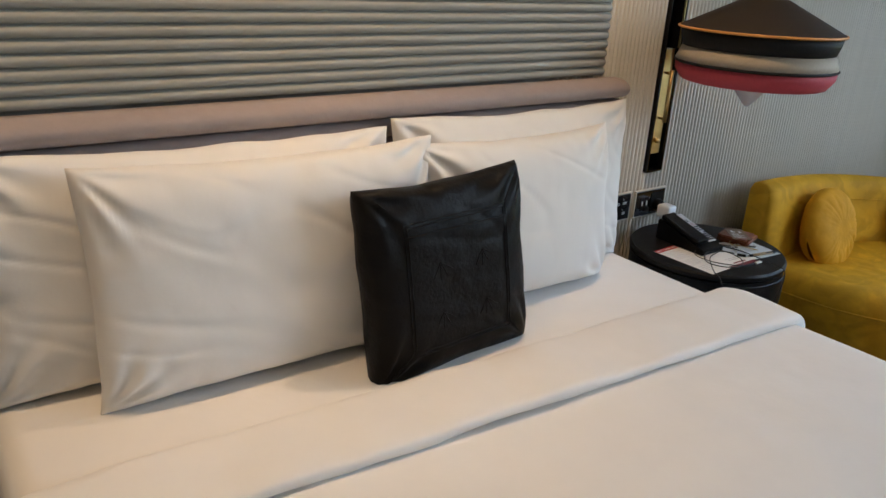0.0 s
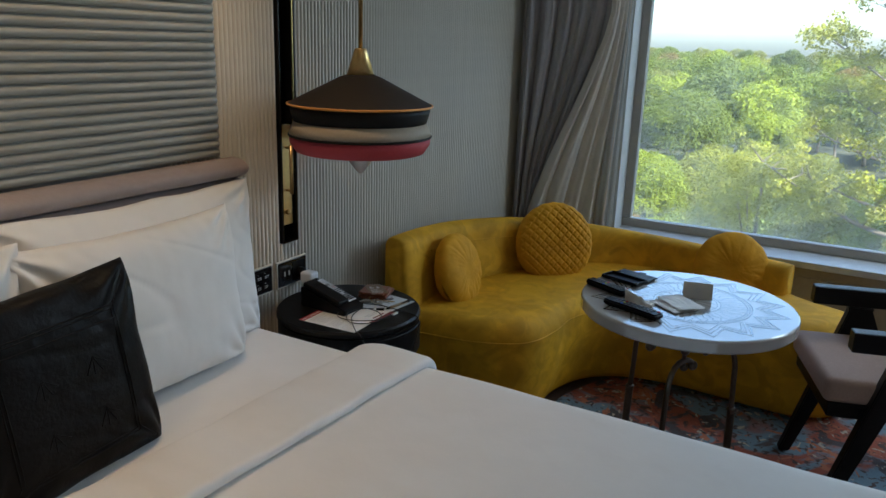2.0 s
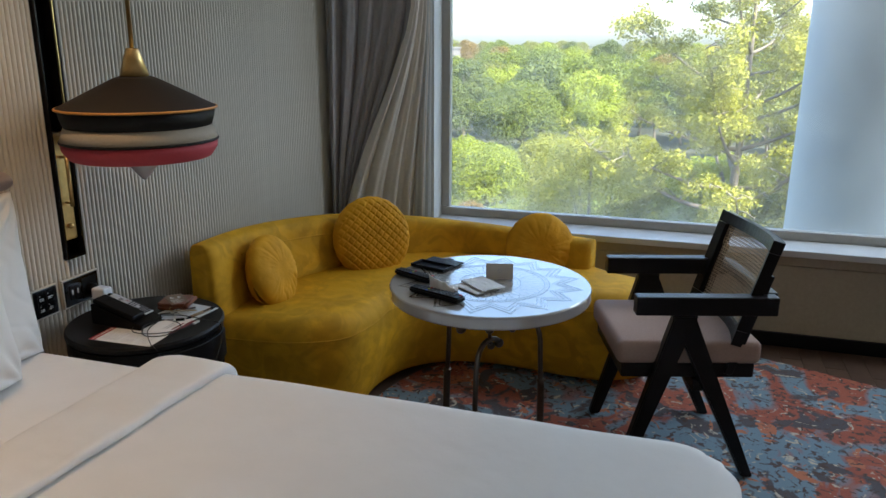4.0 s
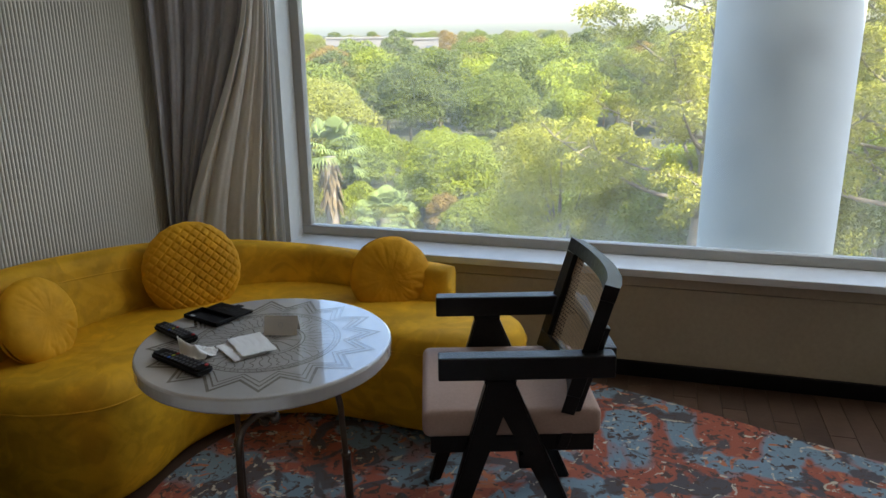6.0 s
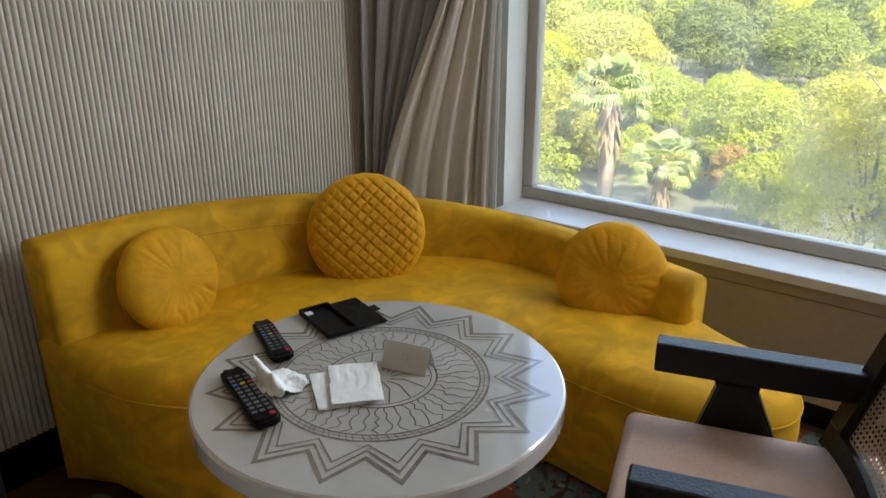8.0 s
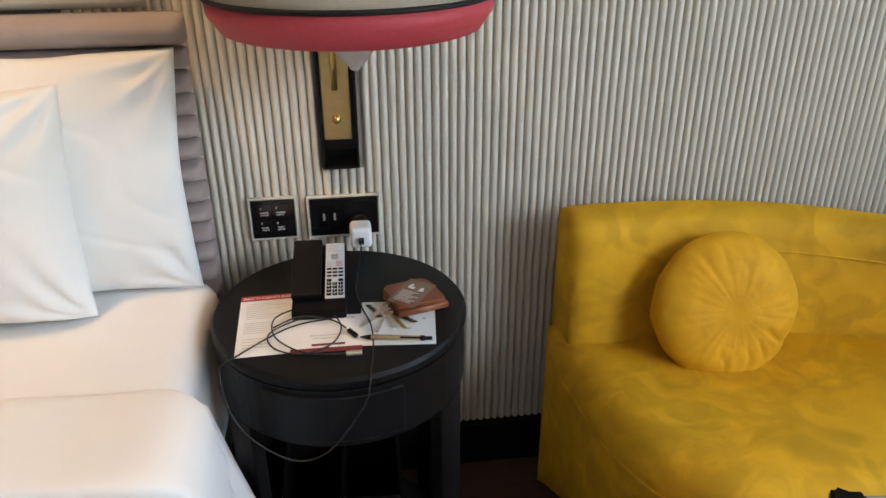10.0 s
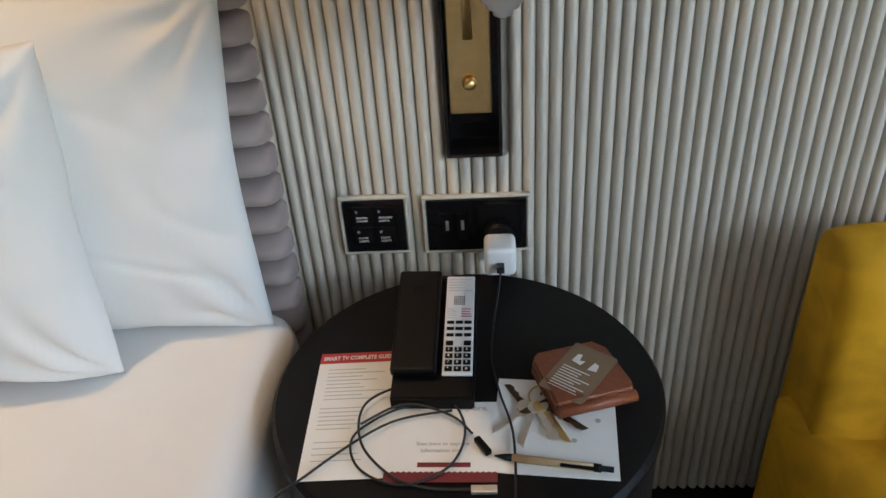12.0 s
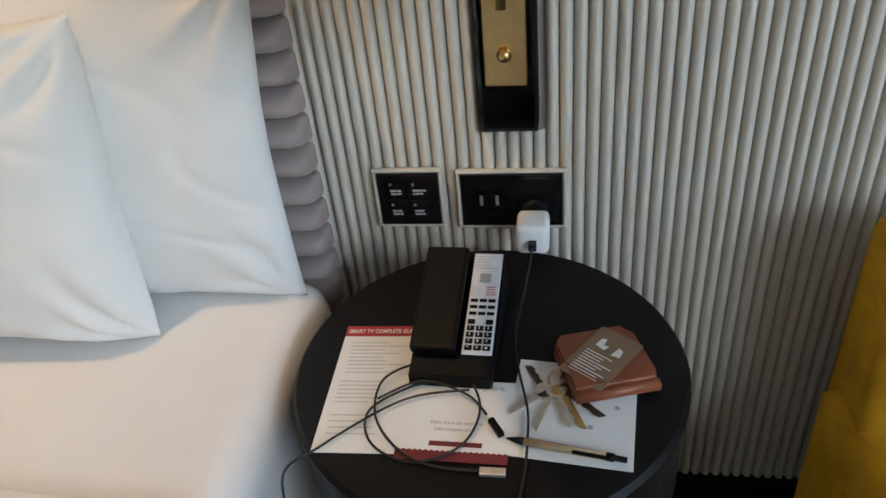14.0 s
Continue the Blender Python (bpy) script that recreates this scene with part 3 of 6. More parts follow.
pillow(pose(-0.600, -0.103, 0.818, -5, 0.6, 1), 0.77, 0.44, 0.115, 1.3, "white pillow standing against the mauve headboard")
pillow(pose(-1.395, -0.105, 0.812, -5, 0.8, -1), 0.80, 0.44, 0.115, 4.1, "white pillow standing against the mauve headboard")
pillow(pose(-0.685, -0.197, 0.803, -7, 0.6, 2), 0.61, 0.40, 0.135, 7.7, "white pillow leaning on another pillow")
pillow(pose(-1.290, -0.203, 0.808, -7, 0.5, -1), 0.70, 0.43, 0.135, 2.9, "white pillow leaning on another pillow")

cush = thing("leather_cushion", pose(-0.996, -0.335, 0.779, -9, -1.6, 2), "black leather cushion with stitched panels", "cushion")
CW, CHH, CT = 0.40, 0.395, 0.105
part("cover", pillow_mesh(CW, CHH, CT, 11.0, 0.004, 0.34, 64, 0.003), M_LEATHER, cush, smooth=True)


def on_cushion(x, z):
    u, v = 2 * x / CW, 2 * z / CHH
    return Vector((x, -(CT / 2 * max((1 - u**4) * (1 - v**4), 0) ** 0.34) - 0.0005, z))


def seam(corners, r=0.0014, name="seam"):
    pts = []
    for (x0, z0), (x1, z1) in zip(corners, corners[1:]):
        pts += [on_cushion(x0 + (x1 - x0) * k / 12, z0 + (z1 - z0) * k / 12) for k in range(12)]
    pts.append(on_cushion(*corners[-1]))
    part(name, tube(pts, r, 6), M_LEATHER, cush, smooth=True)


for a, b_ in ((0.125, 0.125), (0.118, 0.118)):
    seam([(-a, -b_ - 0.012), (a, -b_ - 0.012), (a, b_), (-a, b_), (-a, -b_ - 0.012)])
for sx in (-1, 1):
    for sz in (-1, 1):
        seam([(sx * 0.125, sz * 0.128), (sx * 0.168, sz * 0.172)])
seam([(-0.12, 0.10), (0.12, 0.10)], 0.0015)
for cx, cz in ((-0.05, 0.04), (0.055, 0.045), (0.06, -0.06), (-0.05, -0.06)):
    for k in range(4):
        aa = 0.6 + 0.5 * k
        seam([(cx, cz), (cx + 0.035 * math.cos(aa), cz - 0.035 * math.sin(aa))], 0.0007, "tooled_line")


# ---- bedside table ----
NS = Vector((0.036, -0.247, 0.0))
NR = 0.222
ns = thing("bedside_table", pose(*NS), "round black lacquered bedside table with a drawer", "bedside table")
part("tabletop", lathe([(0, 0.588), (NR - 0.006, 0.588), (NR, 0.594), (NR, 0.604), (NR - 0.005, 0.61), (0, 0.61)], 72), M_BLACK, ns, smooth=False)


def arc_wall(r0, r1, a0, a1, z0, z1, n=24):
    out = [(r1 * math.cos(a0 + (a1 - a0) * k / n), r1 * math.sin(a0 + (a1 - a0) * k / n)) for k in range(n + 1)]
    inn = [(r0 * math.cos(a0 + (a1 - a0) * k / n), r0 * math.sin(a0 + (a1 - a0) * k / n)) for k in range(n, -1, -1)]
    return prism(out + inn, z0, z1, 0.002, 1)


part("apron", lathe([(NR - 0.02, 0.586), (NR - 0.004, 0.586), (NR - 0.004, 0.48), (NR - 0.02, 0.48)], 72, True), M_BLACK, ns)
part("drawer_front", arc_wall(NR - 0.003, NR + 0.002, radians(-125), radians(-65), 0.492, 0.578), M_BLACK, ns)
for a in (32, 148, 212, 328):
    part("leg", arc_wall(NR - 0.03, NR - 0.004, radians(a - 11), radians(a + 11), 0.0, 0.478, 8), M_BLACK, ns)
part("lower_shelf", lathe([(0, 0.03), (NR - 0.035, 0.03), (NR - 0.035, 0.055), (0, 0.055)], 48), M_BLACK, ns)


# recessed ceiling lights over the bed
for x in (-1.75, -0.60, -2.5):
    dl = thing("ceiling_downlight", pose(x, -0.36, H), "small recessed white ceiling downlight", "ceiling light", "ceiling downlights")
    part("trim_ring", lathe([(0.036, -0.001), (0.05, -0.001), (0.05, -0.006), (0.040, -0.008), (0.036, -0.006)], 32, True), M_WHITEMETAL, dl, smooth=True)


# ---- sofa ----
BACK = smooth_path([(0.47, -0.075, 0.715), (0.78, -0.045, 0.695), (1.05, -0.075, 0.675), (1.35, -0.19, 0.648), (1.62, -0.36, 0.605), (1.77, -0.6, 0.57), (1.80, -0.85, 0.555), (1.76, -1.1, 0.55), (1.675, -1.40, 0.55)], 80)
sofa = thing("sofa", pose(0, 0, 0), "curved sofa in worn mustard velvet", "sofa")


def sofa_back():
    bm = bmesh.new()
    rings = []
    n = len(BACK)
    for i, p in enumerate(BACK):
        d = (BACK[min(i + 1, n - 1)] - BACK[max(i - 1, 0)]).normalized()
        nrm = Vector((-d.y, d.x, 0)).normalized() * -1  # towards the seat
        top = p.z
        end = min(i, n - 1 - i)
        k = 1 - 0.35 * max(0, (3 - end) / 3) ** 2
        th = 0.105
        prof = [(0.0, 0.05), (0.0, top - 0.03), (0.012, top - 0.008), (0.035, top), (th - 0.03, top - 0.003), (th - 0.006, top - 0.018), (th + 0.002, top - 0.05), (th + 0.03, 0.40), (th + 0.03, 0.05)]
        rings.append([bm.verts.new(Vector((p.x, p.y, z)) + nrm * (th / 2 + (o - th / 2) * k)) for o, z in prof])
    for a, b in zip(rings, rings[1:]):
        for k in range(len(a)):
            bm.faces.new((a[k], a[(k + 1) % len(a)], b[(k + 1) % len(a)], b[k]))
    bm.faces.new(rings[0])
    bm.faces.new(rings[-1][::-1])
    bmesh.ops.recalc_face_normals(bm, faces=bm.faces)
    return bm


ob = part("backrest", sofa_back(), M_VELVET, sofa, smooth=True)
SEAT = [(0.455, -0.12), (0.47, -0.30), (0.50, -0.47), (0.60, -0.62), (0.78, -0.66), (0.96, -0.66), (1.12, -0.72), (1.22, -0.85), (1.25, -1.05), (1.22, -1.35), (1.24, -1.55), (1.36, -1.70), (1.52, -1.69), (1.62, -1.55), (1.66, -1.36)]
inner = [(p.x, p.y) for p in BACK[::-6]]


def sofa_seat():
    edge = smooth_path([(x, y, 0) for x, y in SEAT], 90)
    front = [(p.x, p.y) for p in edge]
    ring = front + inner[1:-1]
    n, nf = len(ring), len(front)
    bm = bmesh.new()
    levels = [(0.060, 0.03), (0.050, 0.05), (0.030, 0.11), (0.010, 0.19), (-0.002, 0.28), (0.0, 0.345), (0.006, 0.372), (0.018, 0.394), (0.034, 0.408), (0.055, 0.417), (0.08, 0.421)]
    rows = []
    for off, z in levels:
        row = []
        for i, (x, y) in enumerate(ring):
            k = max(0.0, min(1.0, i / 5, (nf - 1 - i) / 5)) if i < nf else 0.0
            ax, ay = ring[i - 1]
            bx, by = ring[(i + 1) % n]
            t = Vector((bx - ax, by - ay)).normalized()
            w = 0.004 * noise.noise(Vector((x * 8, y * 8, z * 6)))
            o = (off + w) * k
            tilt = 0.03 * max(0, min(1, (1.3 - x) / 0.9)) if z > 0.3 else 0
            row.append(bm.verts.new((x - t.y * o, y + t.x * o, z + tilt + (0.004 * noise.noise(Vector((x * 9, y * 9, 1))) if z > 0.3 else 0))))
        rows.append(row)
    for a, b in zip(rows, rows[1:]):
        for k in range(n):
            bm.faces.new((a[k], a[(k + 1) % n], b[(k + 1) % n], b[k]))
    top = bm.faces.new(rows[-1])
    bm.faces.new(rows[0][::-1])
    bmesh.ops.triangulate(bm, faces=[top])
    bmesh.ops.recalc_face_normals(bm, faces=bm.faces)
    return bm


part("seat", sofa_seat(), M_VELVET, sofa, smooth=True)
_edge = smooth_path([(x, y, 0) for x, y in SEAT], 90)[4:-5]
part("seat_seam", tube([(p.x, p.y, 0.352 + 0.03 * max(0, min(1, (1.3 - p.x) / 0.9))) for p in _edge], 0.003, 6), M_VELVET, sofa, smooth=True)


def back_seam():
    pts = []
    for i in range(7, len(BACK) - 7):
        d = (BACK[i + 1] - BACK[i - 1]).normalized()
        nrm = Vector((d.y, -d.x, 0)).normalized()
        q = Vector((BACK[i].x, BACK[i].y, BACK[i].z - 0.075)) + nrm * 0.110
        pts.append(q)
    return tube(pts, 0.0028, 6)


part("back_seam", back_seam(), M_VELVET, sofa, smooth=True)


def round_cushion(m, r, t, label, quilt):
    c = thing("round_cushion", m, label, "cushion")
    bm = bmesh.new()
    nr, na = (64, 200) if quilt else (36, 150)
    for sgn in (1, -1):
        rows = []
        for i in range(nr + 1):
            row = []
            for k in range(na):
                f = i / nr
                a = 2 * math.pi * k / na
                rr = r * (f**0.85)
                x, y = rr * math.cos(a), rr * math.sin(a)
                z = t / 2 * (max(0, 1 - f**3.2)) ** 0.5
                if quilt:
                    q = 0.040
                    z -= 0.0085 * max(math.exp(-((((x + y) / q) % 1 - 0.5) / 0.10) ** 2), math.exp(-((((x - y) / q) % 1 - 0.5) / 0.10) ** 2)) * min(1, (1 - f) * 6 + 0.2)
                else:
                    ridge = max(0, 1 - 5 * abs(noise.noise(Vector((math.cos(a) * 3.6, math.sin(a) * 3.6, f * 1.3 + r * 40)))))
                    puck = noise.noise(Vector((math.cos(a) * 7, math.sin(a) * 7, r * 20)))
                    z += (-0.016 * ridge * max(0, f - 0.40) * (0.35 + max(0, math.cos(a - 2.3))) + 0.006 * puck * f**2) * (1 - f) * 3.2 + 0.010 * noise.noise(Vector((x * 8, y * 8, 2)))
                ed = 1 + (0.022 * noise.noise(Vector((math.cos(a) * 4, math.sin(a) * 4, r * 9))) * f**4 if not quilt else 0.006 * math.sin(a * 23) * f**4)
                row.append(bm.verts.new((x * ed, y * ed, sgn * z)))
            rows.append(row)
        for a_, b_ in zip(rows, rows[1:]):
            for k in range(na):
                f = (a_[k], a_[(k + 1) % na], b_[(k + 1) % na], b_[k])
                bm.faces.new(f if sgn > 0 else f[::-1])
    bmesh.ops.remove_doubles(bm, verts=bm.verts, dist=1e-5)
    part("cover", bm, M_VELVET2, c, smooth=True)
    return c


round_cushion(look((0.765, -0.245, 0.545), (0.765, -1.245, 0.85)) @ pose(0, 0, 0, 180, 0, 0), 0.145, 0.11, "round mustard velvet cushion with gathered edge", False)
round_cushion(look((1.355, -0.42, 0.55), (0.0, -1.9, 0.98)) @ pose(0, 0, 0, 180, 0, 0), 0.186, 0.13, "large round quilted mustard velvet cushion", True)
round_cushion(look((1.585, -1.15, 0.505), (0.0, -1.75, 0.90)) @ pose(0, 0, 0, 180, 0, 0), 0.158, 0.10, "round mustard velvet cushion with gathered edge", False)

# ---- round table ----
TC, TR, TZ = Vector((0.606, -1.153, 0)), 0.332, 0.642
tab = thing("round_table", pose(*TC), "round white marble table with inlaid star on metal legs", "table")
M_MARBLE = mat("white_marble", (0.46, 0.445, 0.42), 0.2, vary=0.12, scale=9, bump=0.02, coat=1.0)
M_INLAY = mat("grey_inlay", (0.22, 0.20, 0.17), 0.2, vary=0.35, scale=60, bump=0.02, coat=1.0)
for _m in (M_MARBLE, M_INLAY):
    tree_of(_m)[1].inputs["Coat IOR"].default_value = 1.8
part("tabletop", lathe([(0, TZ - 0.042), (TR - 0.008, TZ - 0.042), (TR - 0.002, TZ - 0.038), (TR, TZ - 0.034), (TR, TZ - 0.006), (TR - 0.002, TZ - 0.002), (TR - 0.006, TZ), (0, TZ)], 96), M_MARBLE, tab)


def line_strip(bm, pts, w, z, closed=False):
    """A flat line of width w with mitred corners."""
    n = len(pts)
    p = [Vector(q) for q in pts]
    pairs = []
    for i in range(n):
        a, b, c = (p[(i - 1) % n], p[i], p[(i + 1) % n]) if closed else (p[max(i - 1, 0)], p[i], p[min(i + 1, n - 1)])
        d0, d1 = (b - a), (c - b)
        d0 = d0.normalized() if d0.length > 1e-9 else d1.normalized()
        d1 = d1.normalized() if d1.length > 1e-9 else d0
        n0, n1 = Vector((-d0.y, d0.x)), Vector((-d1.y, d1.x))
        m = (n0 + n1).normalized()
        m *= w / 2 / max(m.dot(n0), 0.35)
        pairs.append((bm.verts.new((*(b - m), z)), bm.verts.new((*(b + m), z))))
    for i in range(n if closed else n - 1):
        (a0, a1), (b0, b1) = pairs[i], pairs[(i + 1) % n]
        bm.faces.new((a0, b0, b1, a1))


inl = bmesh.new()
NP = 16
for k, (ro, ri, w) in enumerate(((0.300, 0.238, 0.0075), (0.276, 0.220, 0.0042), (0.254, 0.206, 0.003))):
    pts = []
    for i in range(2 * NP):
        a = math.pi * i / NP + 0.05
        r = ro if i % 2 == 0 else ri
        pts.append((r * math.cos(a), r * math.sin(a)))
    line_strip(inl, pts, w, TZ + 0.0008 + 0.0003 * k, True)
for r, w in ((0.196, 0.004), (0.180, 0.003), (0.102, 0.003), (0.092, 0.002), (0.188, 0.0015)):
    line_strip(inl, disc_outline(r, n=64), w, TZ + 0.0008, True)
rng = random.Random(4)
for i in range(46):
    a = 2 * math.pi * i / 46
    pts = []
    for s in range(8):
        r = 0.102 + s / 7 * 0.075
        aa = a + rng.uniform(-0.05, 0.05)
        pts.append((r * math.cos(aa), r * math.sin(aa)))
    line_strip(inl, pts, 0.0022, TZ + 0.0011)
for i in range(90):
    a = 2 * math.pi * i / 90 + rng.uniform(-0.02, 0.02)
    line_strip(inl, [(0.181 * math.cos(a), 0.181 * math.sin(a)), (0.195 * math.cos(a + 0.03), 0.195 * math.sin(a + 0.03))], 0.0015, TZ + 0.0011)
for i in range(14):
    a = 2 * math.pi * i / 14
    line_strip(inl, [(0.09 * math.cos(a), 0.09 * math.sin(a)), (0.045 * math.cos(a + 0.2), 0.045 * math.sin(a + 0.2)), (0.02 * math.cos(a), 0.02 * math.sin(a))], 0.003, TZ + 0.0011)
tagged(part("inlay", inl, M_INLAY, tab, "grey star-shaped inlay"), kind="stuff")
part("under_plate", lathe([(0, TZ - 0.058), (0.16, TZ - 0.058), (0.16, TZ - 0.043), (0, TZ - 0.043)], 40), M_BLACK, tab)
for a in (-58, 62, 182):
    leg = part("leg", tube([(0.205, 0, 0.0), (0.204, 0, 0.008), (0.203, 0, 0.012), (0.196, 0, 0.26), (0.1955, 0, 0.268), (0.195, 0, 0.272)], [0.016, 0.016, 0.013, 0.013, 0.015, 0.010], 14), M_STEEL, tab, "dark metal leg sleeve", smooth=True, m=pose(0, 0, 0, 0, 0, a))
    part("upper_rod", tube(smooth_path([(0.1955, 0, 0.262), (0.190, 0, 0.36), (0.186, 0.002, 0.43), (0.172, 0.010, 0.475), (0.140, 0.026, 0.494), (0.105, 0.042, 0.488), (0.085, 0.050, 0.472)], 30), 0.0088, 12), M_STEEL, leg, smooth=True)
    part("cross_bar", tube([(0.098, 0.028, 0.462), (0.128, 0.030, 0.497), (0.156, 0.034, 0.535)], 0.006, 10), M_STEEL, leg, smooth=True)
    part("stem", tube([(0.128, 0.030, 0.495), (0.130, 0.028, 0.54), (0.130, 0.026, TZ - 0.043)], 0.0065, 10), M_STEEL, leg, smooth=True)
    for q, rr in (((0.083, 0.051, 0.466), 0.0155), ((0.159, 0.0345, 0.539), 0.0145), ((0.095, 0.0275, 0.459), 0.0135)):
        bm = bmesh.new()
        bmesh.ops.create_uvsphere(bm, u_segments=16, v_segments=10, radius=rr)
        part("finial", bm, M_STEEL, leg, smooth=True, m=Matrix.Translation(q))
    part("knuckle", tube([(0.1965, -0.016, 0.255), (0.1965, 0.016, 0.255)], 0.006, 10), M_STEEL, leg, smooth=True)
part("centre_post", tube([(0, 0, TZ - 0.058), (0, 0, TZ - 0.12), (0, 0, TZ - 0.13), (0, 0, TZ - 0.15)], [0.03, 0.022, 0.028, 0.01], 20), M_STEEL, tab, smooth=True)

# ---- cane armchair ----
ch = thing("armchair", pose(0.90, -1.76, 0.004, 0, 0, 17), "black teak armchair with cane back and taupe seat", "chair")


def beam(a, b, w, d, bevel=0.004):
    """A squared bar between two points: w across x, d along its other side."""
    a, b = Vector(a), Vector(b)
    L = (b - a).length
    bm = box(-w / 2, w / 2, -d / 2, d / 2, 0, L, bevel)
    z = (b - a).normalized()
    x = Vector((1, 0, 0))
    y = z.cross(x).normalized()
    x = y.cross(z)
    m = Matrix((x, y, z)).transposed().to_4x4()
    m.translation = a
    bmesh.ops.transform(bm, matrix=m, verts=bm.verts)
    return bm


AZ = 0.638
for s in (-1, 1):
    x = s * 0.222
    part("armrest", box(x - 0.024, x + 0.024, -0.235, 0.212, AZ - 0.062, AZ, 0.005), M_BLACKWOOD, ch)
    part("leg", prism([(0.205, 0.0), (0.243, 0.0), (0.088, AZ - 0.064), (0.012, AZ - 0.064)], -0.019, 0.019, 0.004), M_BLACKWOOD, ch, "front leg", m=Matrix(((0, 0, 1, x), (1, 0, 0, 0), (0, 1, 0, 0), (0, 0, 0, 1))))
    part("leg", prism([(-0.222, 0.0), (-0.184, 0.0), (0.098, AZ - 0.0635), (0.022, AZ - 0.0635)], -0.0185, 0.0185, 0.004), M_BLACKWOOD, ch, "rear leg", m=Matrix(((0, 0, 1, x), (1, 0, 0, 0), (0, 1, 0, 0), (0, 0, 0, 1))))
part("seat_frame", box(-0.20, 0.20, -0.20, 0.235, 0.345, 0.395, 0.006), M_BLACKWOOD, ch)
part("stretcher", box(-0.21, 0.21, -0.04, 0.0, 0.30, 0.344, 0.004), M_BLACKWOOD, ch)
seatbm = box(-0.215, 0.215, -0.215, 0.255, 0.396, 0.475, 0.022, 4)
part("seat", seatbm, M_SEAT, ch, "taupe cloth seat pad", smooth=True)
BK = pose(0, -0.160, 0.44, 16, 0, 0)
bf = bmesh.new()
BW, BH = 0.222, 0.375


def back_y(x):
    return 0.045 * (x / BW) ** 2


def curved_bar(z0, z1, th, x0=-BW, x1=BW, n=16):
    bm = bmesh.new()
    rings = []
    for i in range(n + 1):
        x = x0 + (x1 - x0) * i / n
        y = back_y(x)
        rings.append([bm.verts.new(p) for p in ((x, y - th / 2, z0), (x, y + th / 2, z0), (x, y + th / 2, z1), (x, y - th / 2, z1))])
    for a, b in zip(rings, rings[1:]):
        for k in range(4):
            bm.faces.new((a[k], a[(k + 1) % 4], b[(k + 1) % 4], b[k]))
    bm.faces.new(rings[0][::-1])
    bm.faces.new(rings[-1])
    bmesh.ops.recalc_face_normals(bm, faces=bm.faces)
    return bm


backr = part("backrest", curved_bar(BH - 0.040, BH, 0.040), M_BLACKWOOD, ch, "curved cane-panelled back", m=BK)
part("lower_rail", curved_bar(0.015, 0.065, 0.036), M_BLACKWOOD, backr)
part("stile", curved_bar(0.067, BH - 0.042, 0.038, -BW, -BW + 0.036, 3), M_BLACKWOOD, backr)
part("stile", curved_bar(0.067, BH - 0.042, 0.038, BW - 0.036, BW, 3), M_BLACKWOOD, backr)
cane = bmesh.new()
px0, px1, pz0, pz1 = -BW + 0.036, BW - 0.036, 0.067, BH - 0.042
sp = 0.0115


def cane_strip(pts, w):
    prev = None
    for i, (x, z) in enumerate(pts):
        j = min(i, len(pts) - 2)
        d = Vector((pts[j + 1][0] - pts[j][0], pts[j + 1][1] - pts[j][1])).normalized()
        s = Vector((-d.y, d.x)) * w / 2
        cur = [cane.verts.new((x + s.x, back_y(x) + 0.004, z + s.y)), cane.verts.new((x - s.x, back_y(x) + 0.004, z - s.y))]
        if prev:
            cane.faces.new((prev[0], prev[1], cur[1], cur[0]))
        prev = cur


k = int((px1 - px0) / sp)
for i in range(k + 1):
    x = px0 + i * sp
    for o in (-0.0017, 0.0017):
        cane_strip([(x + o, pz0), (x + o, pz1)], 0.0017)
k = int((pz1 - pz0) / sp)
for i in range(k + 1):
    z = pz0 + i * sp
    for o in (-0.0017, 0.0017):
        cane_strip([(px0 + (px1 - px0) * q / 10, z + o) for q in range(11)], 0.0017)
for sgn in (-1, 1):
    for i in range(-40, 80):
        pts = []
        for q in range(0, 41):
            x = px0 + (px1 - px0) * q / 40
            z = pz0 + i * sp + sgn * (x - px0) + sp / 2
            if pz0 <= z <= pz1:
                pts.append((x, z))
        if len(pts) > 1:
            cane_strip(pts, 0.0022)
tagged(part("cane_panel", cane, M_CANE, backr, "woven natural cane"), kind="stuff")
for s in (-1, 1):
    part("back_post", beam((s * 0.195, -0.112, 0.36), (s * 0.195, -0.212, 0.70), 0.03, 0.03), M_BLACKWOOD, ch)

part("rear_cross_rail", box(-0.20, 0.20, -0.247, -0.213, 0.60, 0.64, 0.004), M_BLACKWOOD, ch)

# ---- pendant lamp ----
LP = Vector((0.085, -0.254, 0))
lampo = thing("pendant_lamp", pose(LP.x, LP.y, -0.008), "banded pendant lamp in charcoal, beige and crimson with brass cone", "pendant lamp")
part("rod", tube([(0, 0, 1.39), (0, 0, H + 0.008)], 0.006, 10), M_BRASS, lampo, smooth=True)
part("cone", lathe([(0, 1.396), (0.016, 1.396), (0.018, 1.392), (0.040, 1.322), (0.036, 1.320), (0, 1.320)], 36), M_BRASS, lampo, smooth=True)
sh = part("shade", lathe([(0.036, 1.323), (0.06, 1.315), (0.208, 1.240), (0.213, 1.236), (0.206, 1.233), (0.06, 1.309), (0.036, 1.317)], 72, True), M_SHADE_DARK, lampo, "charcoal woven cone", smooth=True)
part("piping", tube([(0.212 * math.cos(2 * math.pi * k / 72), 0.212 * math.sin(2 * math.pi * k / 72), 1.236) for k in range(72)], 0.0035, 8, True), M_SHADE_GOLD, lampo, "gold piping", smooth=True)
part("upper_band", lathe([(0.207, 1.233), (0.203, 1.21), (0.196, 1.188), (0.192, 1.188), (0.199, 1.21), (0.203, 1.233)], 72, True), M_SHADE_BLACK, lampo, "black band", smooth=True)
